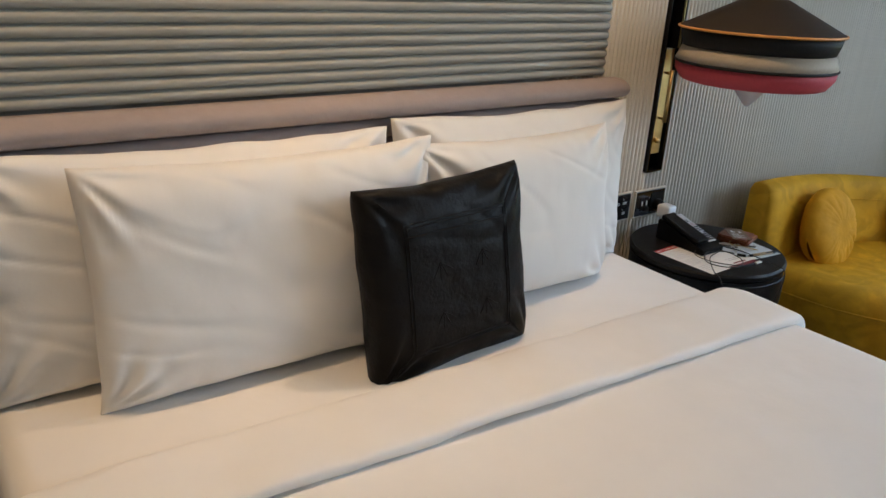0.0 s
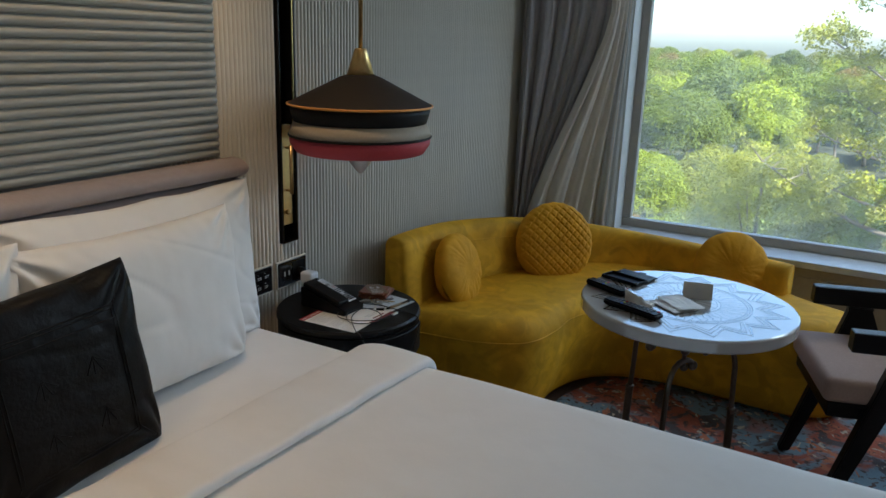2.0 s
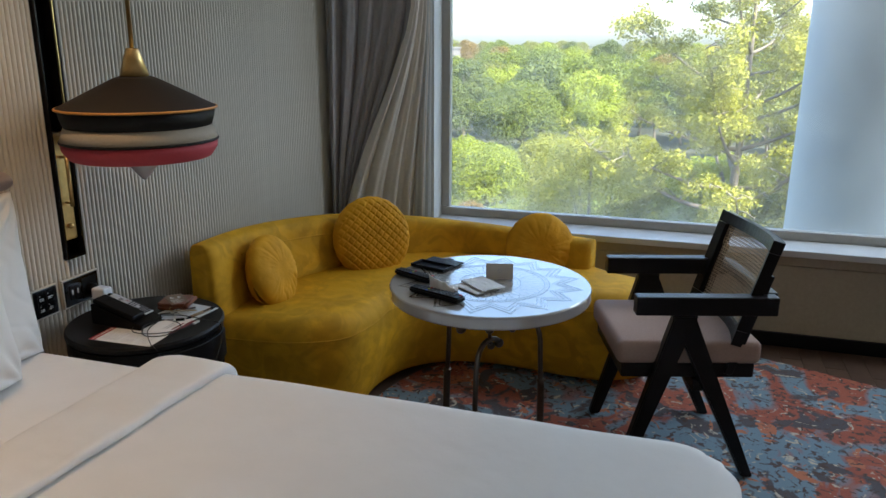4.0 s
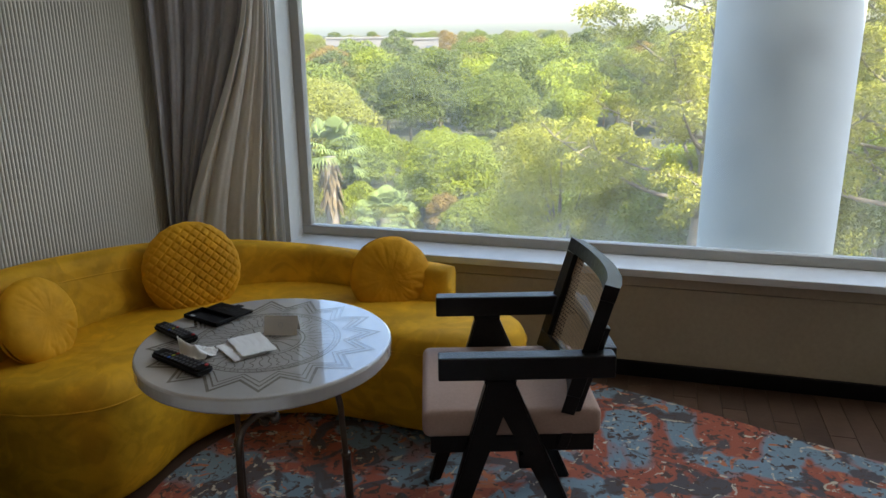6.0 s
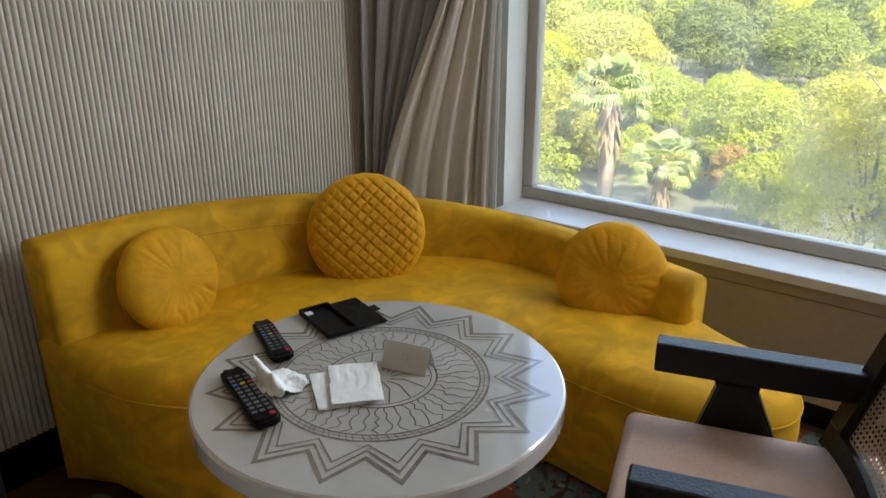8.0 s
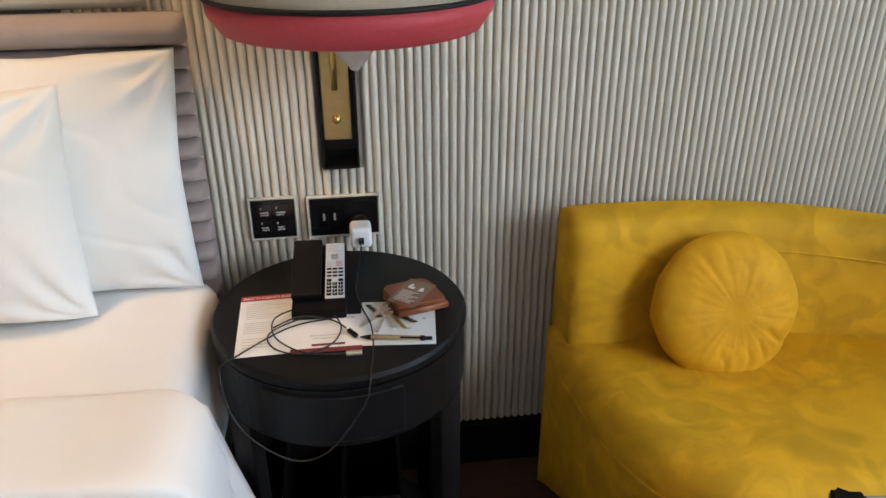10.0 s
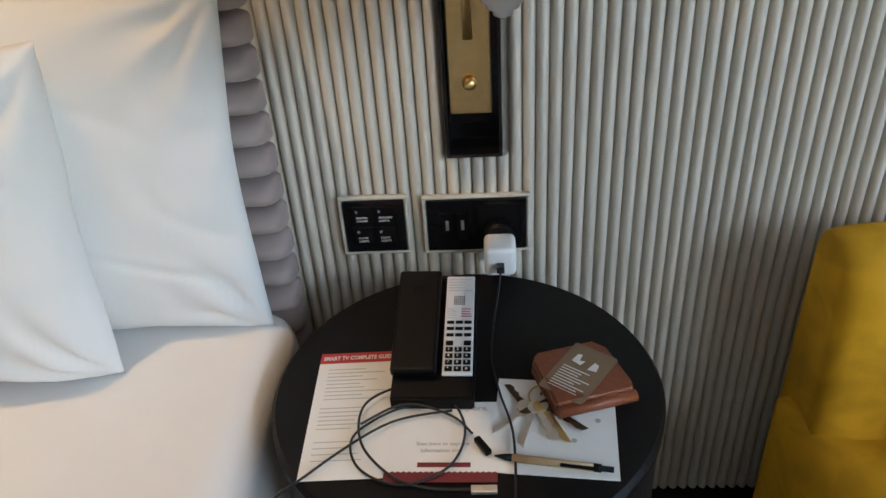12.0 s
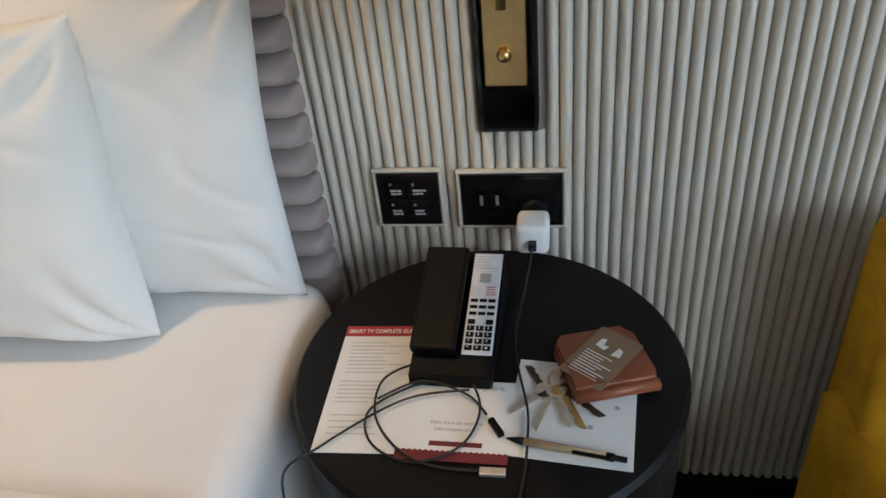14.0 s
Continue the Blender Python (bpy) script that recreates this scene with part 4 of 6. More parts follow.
part("middle_band", lathe([(0.196, 1.187), (0.203, 1.170), (0.210, 1.151), (0.206, 1.151), (0.199, 1.17), (0.192, 1.187)], 72, True), M_SHADE_GREY, lampo, "beige band", smooth=True)
part("piping", tube([(0.209 * math.cos(2 * math.pi * k / 72), 0.209 * math.sin(2 * math.pi * k / 72), 1.148) for k in range(72)], 0.004, 8, True), M_SHADE_BLACK, lampo, "black piping", smooth=True)
part("lower_band", lathe([(0.209, 1.145), (0.207, 1.125), (0.190, 1.100), (0.182, 1.097), (0.06, 1.097), (0.06, 1.10), (0.18, 1.101), (0.203, 1.127), (0.205, 1.145)], 72, True), M_SHADE_RED, lampo, "crimson band", smooth=True)
gl = [(0.054, 1.104)]
for i in range(11):
    f = i / 11
    gl += [(0.055 * (1 - f) ** 0.75, 1.098 - 0.066 * f), (0.050 * (1 - f) ** 0.75, 1.0945 - 0.066 * f)]
part("glass_dome", lathe(gl + [(0, 1.030)], 40), M_LENS, lampo, "ribbed clear glass dome", smooth=True)

# ---- reading light niche ----
nich = thing("reading_light", pose(0, 0, 0), "black wall niche with a brass reading light", "wall light")
for nm, bx in (("side_lining", (NICHE[0] + 0.001, NICHE[0] + 0.005, -0.006, 0.052, 0.781, H - 0.02)), ("side_lining", (NICHE[1] - 0.005, NICHE[1] - 0.001, -0.006, 0.052, 0.781, H - 0.02)),
               ("base_lining", (NICHE[0] + 0.001, NICHE[1] - 0.001, -0.006, 0.052, 0.777, 0.781)), ("back_lining", (NICHE[0] + 0.005, NICHE[1] - 0.005, 0.048, 0.053, 0.781, H - 0.02))):
    part(nm, box(*bx), M_GLOSSBLACK, nich, "glossy black recess lining")
part("plate", box(0.0235, 0.0775, 0.006, 0.047, 0.832, 1.15, 0.002), M_BRASS, nich, "brushed brass plate")
part("edge_trim", box(NICHE[1] - 0.0095, NICHE[1] - 0.0055, -0.004, 0.002, 1.152, H - 0.03), M_BRASS, nich, "thin brass edge strip")
for _z in (0.945, 1.08):
    part("bracket", tube([(0.05, 0.006, _z), (0.05, -0.016, _z)], 0.004, 10), M_BRASS, nich, smooth=True)
part("arm", tube([(0.05, -0.016, 0.935), (0.05, -0.016, 1.09)], 0.006, 12), M_BRASS, nich, smooth=True)
part("knob", lathe([(0, 0), (0.008, 0), (0.009, 0.008), (0.006, 0.014), (0, 0.015)], 20), M_BRASS, nich, smooth=True, m=pose(0.05, 0.006, 0.875, 90, 0, 0))

# ---- wall plates ----
def plate(x0, x1, z0, z1, name, label):
    p = thing(name, pose(0, 0, 0), label, "socket")
    fr = bmesh.new()
    for b in ((x0 - 0.005, x1 + 0.005, z1, z1 + 0.005), (x0 - 0.005, x1 + 0.005, z0 - 0.005, z0), (x0 - 0.005, x0, z0, z1), (x1, x1 + 0.005, z0, z1)):
        box(b[0], b[1], -0.0088, 0.0, b[2], b[3], 0.0015, 1, bm=fr)
    part("surround", fr, M_FLUTE, p, "greige timber surround")
    part("face", box(x0 + 0.0005, x1 - 0.0005, -0.010, 0.0, z0 + 0.0005, z1 - 0.0005, 0.0015), M_GLOSSBLACK, p, "glossy black plate")
    return p


sw = plate(-0.130, -0.045, 0.639, 0.720, "light_switch", "black switch plate with four labelled keys")
so = plate(-0.016, 0.120, 0.637, 0.717, "wall_socket", "black socket plate with two usb ports")

# ---- curtains ----
def drape(name, top, bot, z0, z1, pleats, depth, material, label, n=140, rows=24, phase=0.0):
    bm = bmesh.new()
    t, b = smooth_path([(*p, 0) for p in top], n), smooth_path([(*p, 0) for p in bot], n)
    g = []
    for j in range(rows + 1):
        f = j / rows
        row = []
        for i in range(n + 1):
            s = i / n
            e = min(max((f - 0.42) / 0.40, 0), 1)
            e = e * e * (3 - 2 * e) * 0.5 + e * 0.5
            p = t[i].lerp(b[i], e)
            d = (t[min(i + 1, n)] - t[max(i - 1, 0)]).normalized()
            nn = Vector((-d.y, d.x, 0))
            ph = 2 * math.pi * pleats * (s + 0.02 * math.sin(7 * s + 2 * f)) + phase
            a = depth * (math.sin(ph) + 0.35 * math.sin(2.3 * ph + 1)) * (0.75 + 0.3 * math.sin(5 * s + 3 * f))
            q = p + nn * a
            row.append(bm.verts.new((q.x, q.y, z1 + (z0 - z1) * f)))
        g.append(row)
    for j in range(rows):
        for i in range(n):
            bm.faces.new((g[j][i], g[j][i + 1], g[j + 1][i + 1], g[j + 1][i]))
    ob = part(name, bm, material, None, smooth=True)
    md = ob.modifiers.new("thick", "SOLIDIFY")
    md.thickness = 0.003
    return tagged(ob, label, "curtain")


drape("curtain", [(1.765, -0.03), (1.82, -0.16), (1.875, -0.30), (1.92, -0.44)], [(1.775, -0.03), (1.795, -0.06), (1.82, -0.09), (1.845, -0.12)], 0.03, H - 0.02, 6, 0.026, M_CURTAIN, "grey lined curtain gathered in pleats")
drape("curtain", [(1.90, -0.42), (1.94, -0.455), (1.985, -0.485)], [(1.775, -0.10), (1.87, -0.29), (1.985, -0.465)], 0.03, H - 0.02, 5, 0.024, M_LINING, "cream curtain lining swept aside", phase=1.0)
drape("sheer_curtain", [(1.955, -0.475), (1.985, -0.495)], [(1.94, -0.42), (1.98, -0.49)], 0.03, H - 0.02, 2, 0.008, M_SHEER, "white sheer curtain bunched at the window")


# ---- things on the bedside table ----
NZ = 0.61


def flat(name, x0, x1, y0, y1, z0, z1, material, parent, label=""):
    return part(name, box(x0, x1, y0, y1, z0, z1), material, parent, label)


def ink_lines(parent, x0, x1, y_top, rows, gap, h, z, material, rng, name="print"):
    bm = bmesh.new()
    for r in range(rows):
        y = y_top - r * gap
        box(x0, x0 + (x1 - x0) * rng.uniform(0.55, 1.0), y - h, y, z, z + 0.0002, bm=bm)
    return part(name, bm, material, parent, "grey printed lines")


def lettering(parent, text, size, m, material, name="lettering", bold=0.012):
    bm = words(text, size, 0.0001, bold=bold)
    return part(name, bm, material, parent, "printed words", m=m)


rng = random.Random(8)
guide = thing("tv_guide_leaflet", pose(-0.090, -0.290, NZ, 0, 0, 2), "white leaflet with a red heading band", "leaflet")
flat("sheet", -0.046, 0.046, -0.097, 0.097, 0.0002, 0.0008, M_PAPER, guide)
flat("heading", -0.046, 0.046, 0.079, 0.097, 0.0009, 0.0011, M_RED, guide, "red heading band")
lettering(guide, "SMART TV COMPLETE GUIDE", 0.0082, pose(-0.0425, 0.0845, 0.0013) @ Matrix.Diagonal((0.80, 1.15, 1, 1)), M_WHITEINK, bold=0.03)
ink_lines(guide, -0.034, 0.034, 0.068, 9, 0.0062, 0.0011, 0.0009, M_INK, rng)
ink_lines(guide, -0.036, 0.028, 0.004, 6, 0.0062, 0.0011, 0.0009, M_INK, rng)
ink_lines(guide, -0.036, 0.036, -0.046, 4, 0.0085, 0.0011, 0.0009, M_INK, rng)
info = thing("information_card", pose(0.0125, -0.337, NZ + 0.001, 0, 0, -1), "white information card with a maroon scalloped lower edge", "leaflet")
flat("sheet", -0.057, 0.057, -0.045, 0.055, 0.0002, 0.0008, M_PAPER, info)
pts = [(-0.057, -0.056), (0.057, -0.056)] + [(0.057 - 0.114 * k / 40, -0.044 + (0.0018 if k % 2 else 0)) for k in range(41)]
part("border", prism(pts, 0.0009, 0.0011), M_MAROON, info, "maroon scalloped border")
lettering(info, "Explore.", 0.0105, pose(0.013, 0.042, 0.0012), M_INK)
lettering(info, "Scan here to explore", 0.0065, pose(-0.027, -0.008, 0.0012), M_INK)
lettering(info, "information and", 0.0065, pose(-0.022, -0.017, 0.0012), M_INK)
flat("mark", -0.024, 0.030, -0.037, -0.031, 0.001, 0.0012, M_MAROON, info, "plain maroon mark")
pad = thing("note_sheet", pose(0.131, -0.319, NZ, 0, 0, -6), "white note sheet lying under keys and pen", "paper")
flat("sheet", -0.064, 0.064, -0.068, 0.068, 0.0002, 0.0014, M_PAPER, pad)
for q in ((0.045, 0.01), (0.02, -0.02)):
    part("dot", prism(disc_outline(0.003, n=14, cx=q[0], cy=q[1]), 0.0015, 0.0017), M_INK, pad)

ph = thing("desk_phone", pose(0.003, -0.205, NZ, 0, 0, -2), "black desk phone with a silver keypad panel", "telephone")
body = bmesh.new()
prof = [(-0.088, 0.001), (-0.088, 0.018), (-0.07, 0.022), (0.075, 0.062), (0.085, 0.060), (0.085, 0.001)]
f = body.faces.new([body.verts.new((-0.046, y, z)) for y, z in prof])
ex = bmesh.ops.extrude_face_region(body, geom=[f])
bmesh.ops.translate(body, vec=(0.092, 0, 0), verts=[v for v in ex["geom"] if isinstance(v, bmesh.types.BMVert)])
bmesh.ops.recalc_face_normals(body, faces=body.faces)
bmesh.ops.bevel(body, geom=list(body.edges), offset=0.002, segments=2, affect="EDGES")
part("body", body, M_BLACKPLASTIC, ph)
SL = pose(0, 0, 0.0425, math.degrees(math.atan2(0.040, 0.145)), 0, 0)
hs = part("handset", box(-0.047, 0.004, -0.066, 0.079, 0.002, 0.016, 0.004, 3), M_BLACKPLASTIC, ph, "black handset", m=SL)
bm = bmesh.new()
for i in range(6):
    for j in range(4):
        box(-0.028 + i * 0.003, -0.0268 + i * 0.003, 0.042 + j * 0.003, 0.0432 + j * 0.003, 0.0161, 0.0164, bm=bm)
part("earpiece_holes", bm, M_GLOSSBLACK, hs)
pn = part("keypad_panel", box(0.010, 0.044, -0.064, 0.078, 0.001, 0.004, 0.001), M_GREYPLASTIC, ph, "silver keypad panel", m=SL)
for r in range(3):
    for c in range(3):
        part("function_key", box(0.0128 + c * 0.0102, 0.0212 + c * 0.0102, 0.010 - r * 0.009 - 0.0045, 0.010 - r * 0.009, 0.004, 0.0055, 0.0006, 1), M_BLACKPLASTIC, pn)
for r in range(5):
    for c in range(3):
        if r == 0 and c == 1:
            continue
        part("key", box(0.0128 + c * 0.0102, 0.0212 + c * 0.0102, -0.0185 - r * 0.0086 - 0.0066, -0.0185 - r * 0.0086, 0.004, 0.006, 0.0008, 1), M_BLACKPLASTIC, pn)
for r, line in enumerate(("123", "456", "789", "*0#")):
    for c, chx in enumerate(line):
        lettering(pn, chx, 0.005, pose(0.0152 + c * 0.0102, -0.0335 - r * 0.0086 + 0.0015, 0.0062), M_WHITEINK, "digit")
ink_lines(pn, 0.013, 0.041, 0.073, 5, 0.0042, 0.0012, 0.0041, M_INK, rng)
bm = bmesh.new()
for i in range(6):
    for j in range(6):
        box(0.020 + i * 0.0023, 0.0213 + i * 0.0023, 0.034 + j * 0.0023, 0.0353 + j * 0.0023, 0.0041, 0.0044, bm=bm)
part("speaker_holes", bm, M_DARKINK, pn)
ink_lines(pn, 0.012, 0.026, 0.028, 5, 0.0032, 0.0011, 0.0041, M_INK, rng)
ink_lines(pn, 0.029, 0.042, 0.028, 4, 0.0036, 0.0011, 0.0041, M_RED, rng)

wal = thing("wallet", pose(0.165, -0.257, NZ + 0.0016, 0, 0, 17), "folded tan leather wallet", "wallet")
wb = prism([(-0.047, -0.044), (0.044, -0.046), (0.048, -0.03), (0.046, 0.03), (0.034, 0.045), (-0.038, 0.046), (-0.047, 0.03)], 0.001, 0.011, 0.003, 3)
part("lower_flap", wb, M_TAN, wal)
wt = prism([(-0.046, -0.042), (0.042, -0.044), (0.046, -0.03), (0.044, 0.029), (0.033, 0.044), (-0.037, 0.045), (-0.046, 0.03)], 0.0115, 0.021, 0.003, 3)
part("upper_flap", wt, M_TAN, wal)
part("fold", tube([(-0.045, -0.044, 0.011), (0, -0.0455, 0.0115), (0.044, -0.046, 0.011)], 0.0065, 10), M_TAN, wal, smooth=True)
kc = thing("key_card", pose(0.162, -0.262, NZ + 0.0232, 3, 0, -37), "bronze plastic card lying on the wallet", "card")
part("card", prism([(-0.0245, -0.041), (0.0245, -0.041), (0.027, -0.0385), (0.027, 0.0385), (0.0245, 0.041), (-0.0245, 0.041), (-0.027, 0.0385), (-0.027, -0.0385)], 0, 0.0008), M_CARD, kc)
part("mark", prism([(-0.016, 0.012), (-0.004, 0.010), (-0.002, 0.018), (-0.008, 0.016), (-0.010, 0.026), (-0.015, 0.024)], 0.0009, 0.0011), M_WHITEINK, kc, "plain pale mark")
part("mark", prism([(0.006, 0.008), (0.016, 0.010), (0.014, 0.020), (0.008, 0.022)], 0.0009, 0.0011), M_WHITEINK, kc, "plain pale mark")
ink_lines(kc, -0.02, 0.02, 0.002, 9, 0.0042, 0.0012, 0.0009, M_WHITEINK, rng)

keys = thing("key_ring", pose(0.107, -0.302, NZ + 0.002), "ring of worn metal keys", "keys")
part("ring", tube([(0.013 * math.cos(2 * math.pi * k / 28) + 0.012, 0.013 * math.sin(2 * math.pi * k / 28) + 0.02, 0.006 + 0.003 * math.sin(2 * math.pi * k / 28)) for k in range(28)], 0.0011, 6, True), M_BRASS, keys, smooth=True)


def key_mesh(bow, length):
    bm = bmesh.new()
    merge(bm, prism(disc_outline(bow, bow * 0.85, 20), 0, 0.002, 0.0004, 1))
    teeth = [(0.0042, -0.5 * bow), (0.0042, -length)]
    for k in range(6):
        teeth += [(-0.0015 - 0.0018 * (k % 2), -length + (length - bow) * (k + 0.5) / 6)]
    merge(bm, prism(teeth + [(-0.003, -0.5 * bow)], 0.0002, 0.0018))
    return bm


for ang, l, bw, mtl, dx in ((-52, 0.050, 0.012, M_CHROME, -0.004), (-18, 0.055, 0.010, M_CHROME, 0.002), (12, 0.050, 0.0115, M_CHROME, 0.008), (24, 0.056, 0.010, M_BRASS, 0.012), (48, 0.052, 0.010, M_STEEL, 0.016), (205, 0.045, 0.011, M_STEEL, -0.004)):
    part("key", key_mesh(bw, l), mtl, keys, m=pose(dx, 0.006, 0.002 + 0.0022 * (dx > 0.005), 3, rng.uniform(-6, 6), ang))
part("fob_cord", tube(smooth_path([(0.012, 0.02, 0.008), (0.02, 0.04, 0.012), (0.018, 0.055, 0.01)], 12), 0.0015, 6), M_TAN, keys, smooth=True)
pen = thing("pen", pose(0.066, -0.364, NZ + 0.0065, 0, 0, -10), "kraft paper pen with black tip and clip", "pen")
part("barrel", tube([(0.018, 0, 0), (0.098, 0, 0)], 0.0042, 12), M_PENWOOD, pen, smooth=True)
part("tip", tube([(0.0, 0, 0), (0.010, 0, 0), (0.0178, 0, 0)], [0.0008, 0.0032, 0.0042], 12), M_BLACKPLASTIC, pen, smooth=True)
part("clip", box(0.066, 0.104, -0.0065, -0.0025, 0.002, 0.0045, 0.001), M_BLACKPLASTIC, pen)
part("push_button", tube([(0.0982, 0, 0), (0.106, 0, 0), (0.1061, 0, 0), (0.118, 0, 0)], [0.0043, 0.0043, 0.003, 0.003], 12), M_BLACKPLASTIC, pen, smooth=True)

chg = thing("phone_charger", pose(0.082, 0, 0), "white plug charger in the wall socket", "charger")
part("plug", lathe([(0, 0.002), (0.019, 0.002), (0.019, 0.016), (0.016, 0.02), (0, 0.02)], 28), M_BLACKPLASTIC, chg, "black plug adaptor", m=pose(0.0, -0.010, 0.668, 90, 0, 0))
part("body", box(-0.021, 0.021, -0.078, -0.0305, 0.636, 0.678, 0.008, 4), M_WHITEPLASTIC, chg, "glossy white charger body", smooth=True)
part("cable_plug", box(-0.005, 0.005, -0.090, -0.0785, 0.650, 0.660, 0.001), M_CABLE, chg)
part("cable", tube(smooth_path([(0.0, -0.088, 0.655), (-0.003, -0.105, 0.640), (-0.010, -0.14, 0.617), (-0.016, -0.21, 0.614), (-0.008, -0.27, 0.6145), (0.004, -0.33, 0.616), (0.004, -0.40, 0.614), (-0.002, -0.45, 0.6135), (-0.005, -0.474, 0.605), (-0.02, -0.480, 0.56), (-0.08, -0.478, 0.48), (-0.14, -0.476, 0.475), (-0.21, -0.455, 0.53), (-0.232, -0.425, 0.612), (-0.205, -0.385, 0.615), (-0.13, -0.318, 0.6165), (-0.06, -0.30, 0.617)], 120), 0.0014, 7), M_CABLE, chg, "thin black cable", smooth=True)
cab = thing("charging_cable", pose(0, 0, 0), "coiled black charging cable on the leaflets", "cable")
loop = [(-0.008, -0.288, 0.6165), (-0.045, -0.298, 0.615), (-0.082, -0.335, 0.616), (-0.070, -0.378, 0.616), (-0.025, -0.398, 0.615), (0.022, -0.375, 0.616), (0.036, -0.325, 0.618), (0.012, -0.275, 0.619), (-0.032, -0.262, 0.619), (-0.074, -0.290, 0.619), (-0.072, -0.345, 0.619), (-0.038, -0.388, 0.618), (0.0, -0.402, 0.615), (0.042, -0.404, 0.6145)]
part("wire", tube(smooth_path(loop, 110), 0.0014, 7), M_CABLE, cab, smooth=True)
part("usb_plug", box(0.0425, 0.068, -0.4085, -0.3995, NZ + 0.001, NZ + 0.006, 0.001), M_CHROME, cab, "metal usb plug")
part("connector", box(-0.009, 0.007, -0.0032, 0.0032, 0, 0.006, 0.001), M_BLACKPLASTIC, cab, m=pose(0.0, -0.288, 0.6135, 0, 0, -8))
part("wire", tube(smooth_path([(-0.075, -0.32, 0.6195), (-0.03, -0.293, 0.621), (0.02, -0.31, 0.6205), (0.044, -0.336, 0.619)], 30), 0.0014, 7), M_CABLE, cab, smooth=True)
part("connector", box(-0.011, 0.013, -0.0036, 0.0036, 0, 0.0065, 0.0012), M_BLACKPLASTIC, cab, m=pose(0.054, -0.350, 0.6135, 0, 0, -58))

# switch keys and socket openings
for i, (t1, t2) in enumerate((("MASTER", "ON/OFF"), ("READING", "LIGHTS"), ("ROOM", "LIGHTS"), ("NIGHT", "LIGHTS"))):
    x0, z0 = -0.117 + (i % 2) * 0.031, 0.683 - (i // 2) * 0.032
    kk = part("switch_key", box(x0, x0 + 0.028, -0.0115, -0.0101, z0, z0 + 0.029, 0.0005, 1), M_GLOSSBLACK, sw)
    for tx, dz in ((t1, 0.0105), (t2, 0.0055)):
        lettering(kk, tx, 0.0043, pose(x0 + 0.0055, -0.0117, z0 + dz, 90, 0, 0), M_WHITEINK)
    part("indicator", tube([(x0 + 0.0065 + 0.0014 * math.cos(2 * math.pi * k / 14), -0.0117, z0 + 0.0215 + 0.0014 * math.sin(2 * math.pi * k / 14)) for k in range(14)], 0.0003, 4, True), M_WHITEINK, kk)
for x in (0.012, 0.033):
    us = part("usb_port", box(x - 0.008, x + 0.008, -0.0112, -0.0101, 0.655, 0.697, 0.0005, 1), M_BLACKPLASTIC, so)
    part("contact", box(x - 0.0022, x + 0.0022, -0.0118, -0.0113, 0.671, 0.686), M_CHROME, us)
part("socket_face", box(0.052, 0.112, -0.0112, -0.0101, 0.645, 0.709, 0.0006, 1), M_BLACKPLASTIC, so)

# box and shoes on the floor
bx = thing("divided_box", pose(0.018, -0.262, 0.0, 0, 0, -2), "open black box with a divider under the bedside table", "box")
flat("bottom", -0.112, 0.112, -0.105, 0.105, 0.056, 0.062, M_BLACK, bx)
for nm, b in (("side", (-0.112, -0.106, -0.105, 0.105)), ("side", (0.106, 0.112, -0.105, 0.105)), ("side", (-0.106, 0.106, -0.105, -0.099)), ("side", (-0.106, 0.106, 0.099, 0.105)), ("divider", (-0.003, 0.003, -0.099, 0.099))):
    part(nm, box(*b, 0.0622, 0.27, 0.001, 1), M_BLACK, bx)


def shoe(m, label):
    s = thing("shoe", m, label, "shoe", "olive shoes")
    out = [(0.0, -0.12), (0.030, -0.105), (0.036, -0.06), (0.033, 0.0), (0.044, 0.06), (0.040, 0.11), (0.018, 0.14), (-0.010, 0.138), (-0.034, 0.10), (-0.036, 0.04), (-0.030, -0.02), (-0.034, -0.07), (-0.026, -0.108)]
    oo = [(p.x, p.y) for p in smooth_path([(x, y, 0) for x, y in out], 48, True)]
    part("sole", prism(oo, 0.0, 0.024, 0.004), M_DARKSOLE, s, "dark rubber sole")
    bm = bmesh.new()
    rows = []
    for z, k, back in ((0.0242, 0.98, 0), (0.045, 0.95, 0.0), (0.062, 0.86, 0.012), (0.08, 0.70, 0.03), (0.098, 0.56, 0.045)):
        rows.append([bm.verts.new((x * k + 0.003 * noise.noise(Vector((x * 30, y * 30, z * 40))), (y + 0.05) * k * (1 - back * 4) - 0.05, z + 0.005 * noise.noise(Vector((x * 20, y * 20, 3))))) for x, y in oo])
    n = len(oo)
    for a, b in zip(rows, rows[1:]):
        for k in range(n):
            bm.faces.new((a[k], a[(k + 1) % n], b[(k + 1) % n], b[k]))
    up = part("upper", bm, M_OLIVE, s, "olive canvas upper", smooth=True)
    part("collar", tube([v_ for v_ in [(x * 0.56, (y + 0.05) * 0.56 * 0.82 - 0.05, 0.099) for x, y in oo[::2]]], 0.008, 8, True), M_OLIVE, s, "padded collar", smooth=True)
    part("tongue", box(-0.016, 0.016, -0.012, -0.004, 0.075, 0.125, 0.003), M_OLIVE, s, m=pose(0, 0.0, 0.0, 18, 0, 0))
    for k in range(4):
        part("lace", tube(smooth_path([(-0.02, 0.01 + k * 0.018, 0.078 - k * 0.007), (0, 0.012 + k * 0.018, 0.088 - k * 0.007), (0.02, 0.015 + k * 0.018, 0.078 - k * 0.007)], 8), 0.0028, 6), M_LACE, s, smooth=True)
    return s


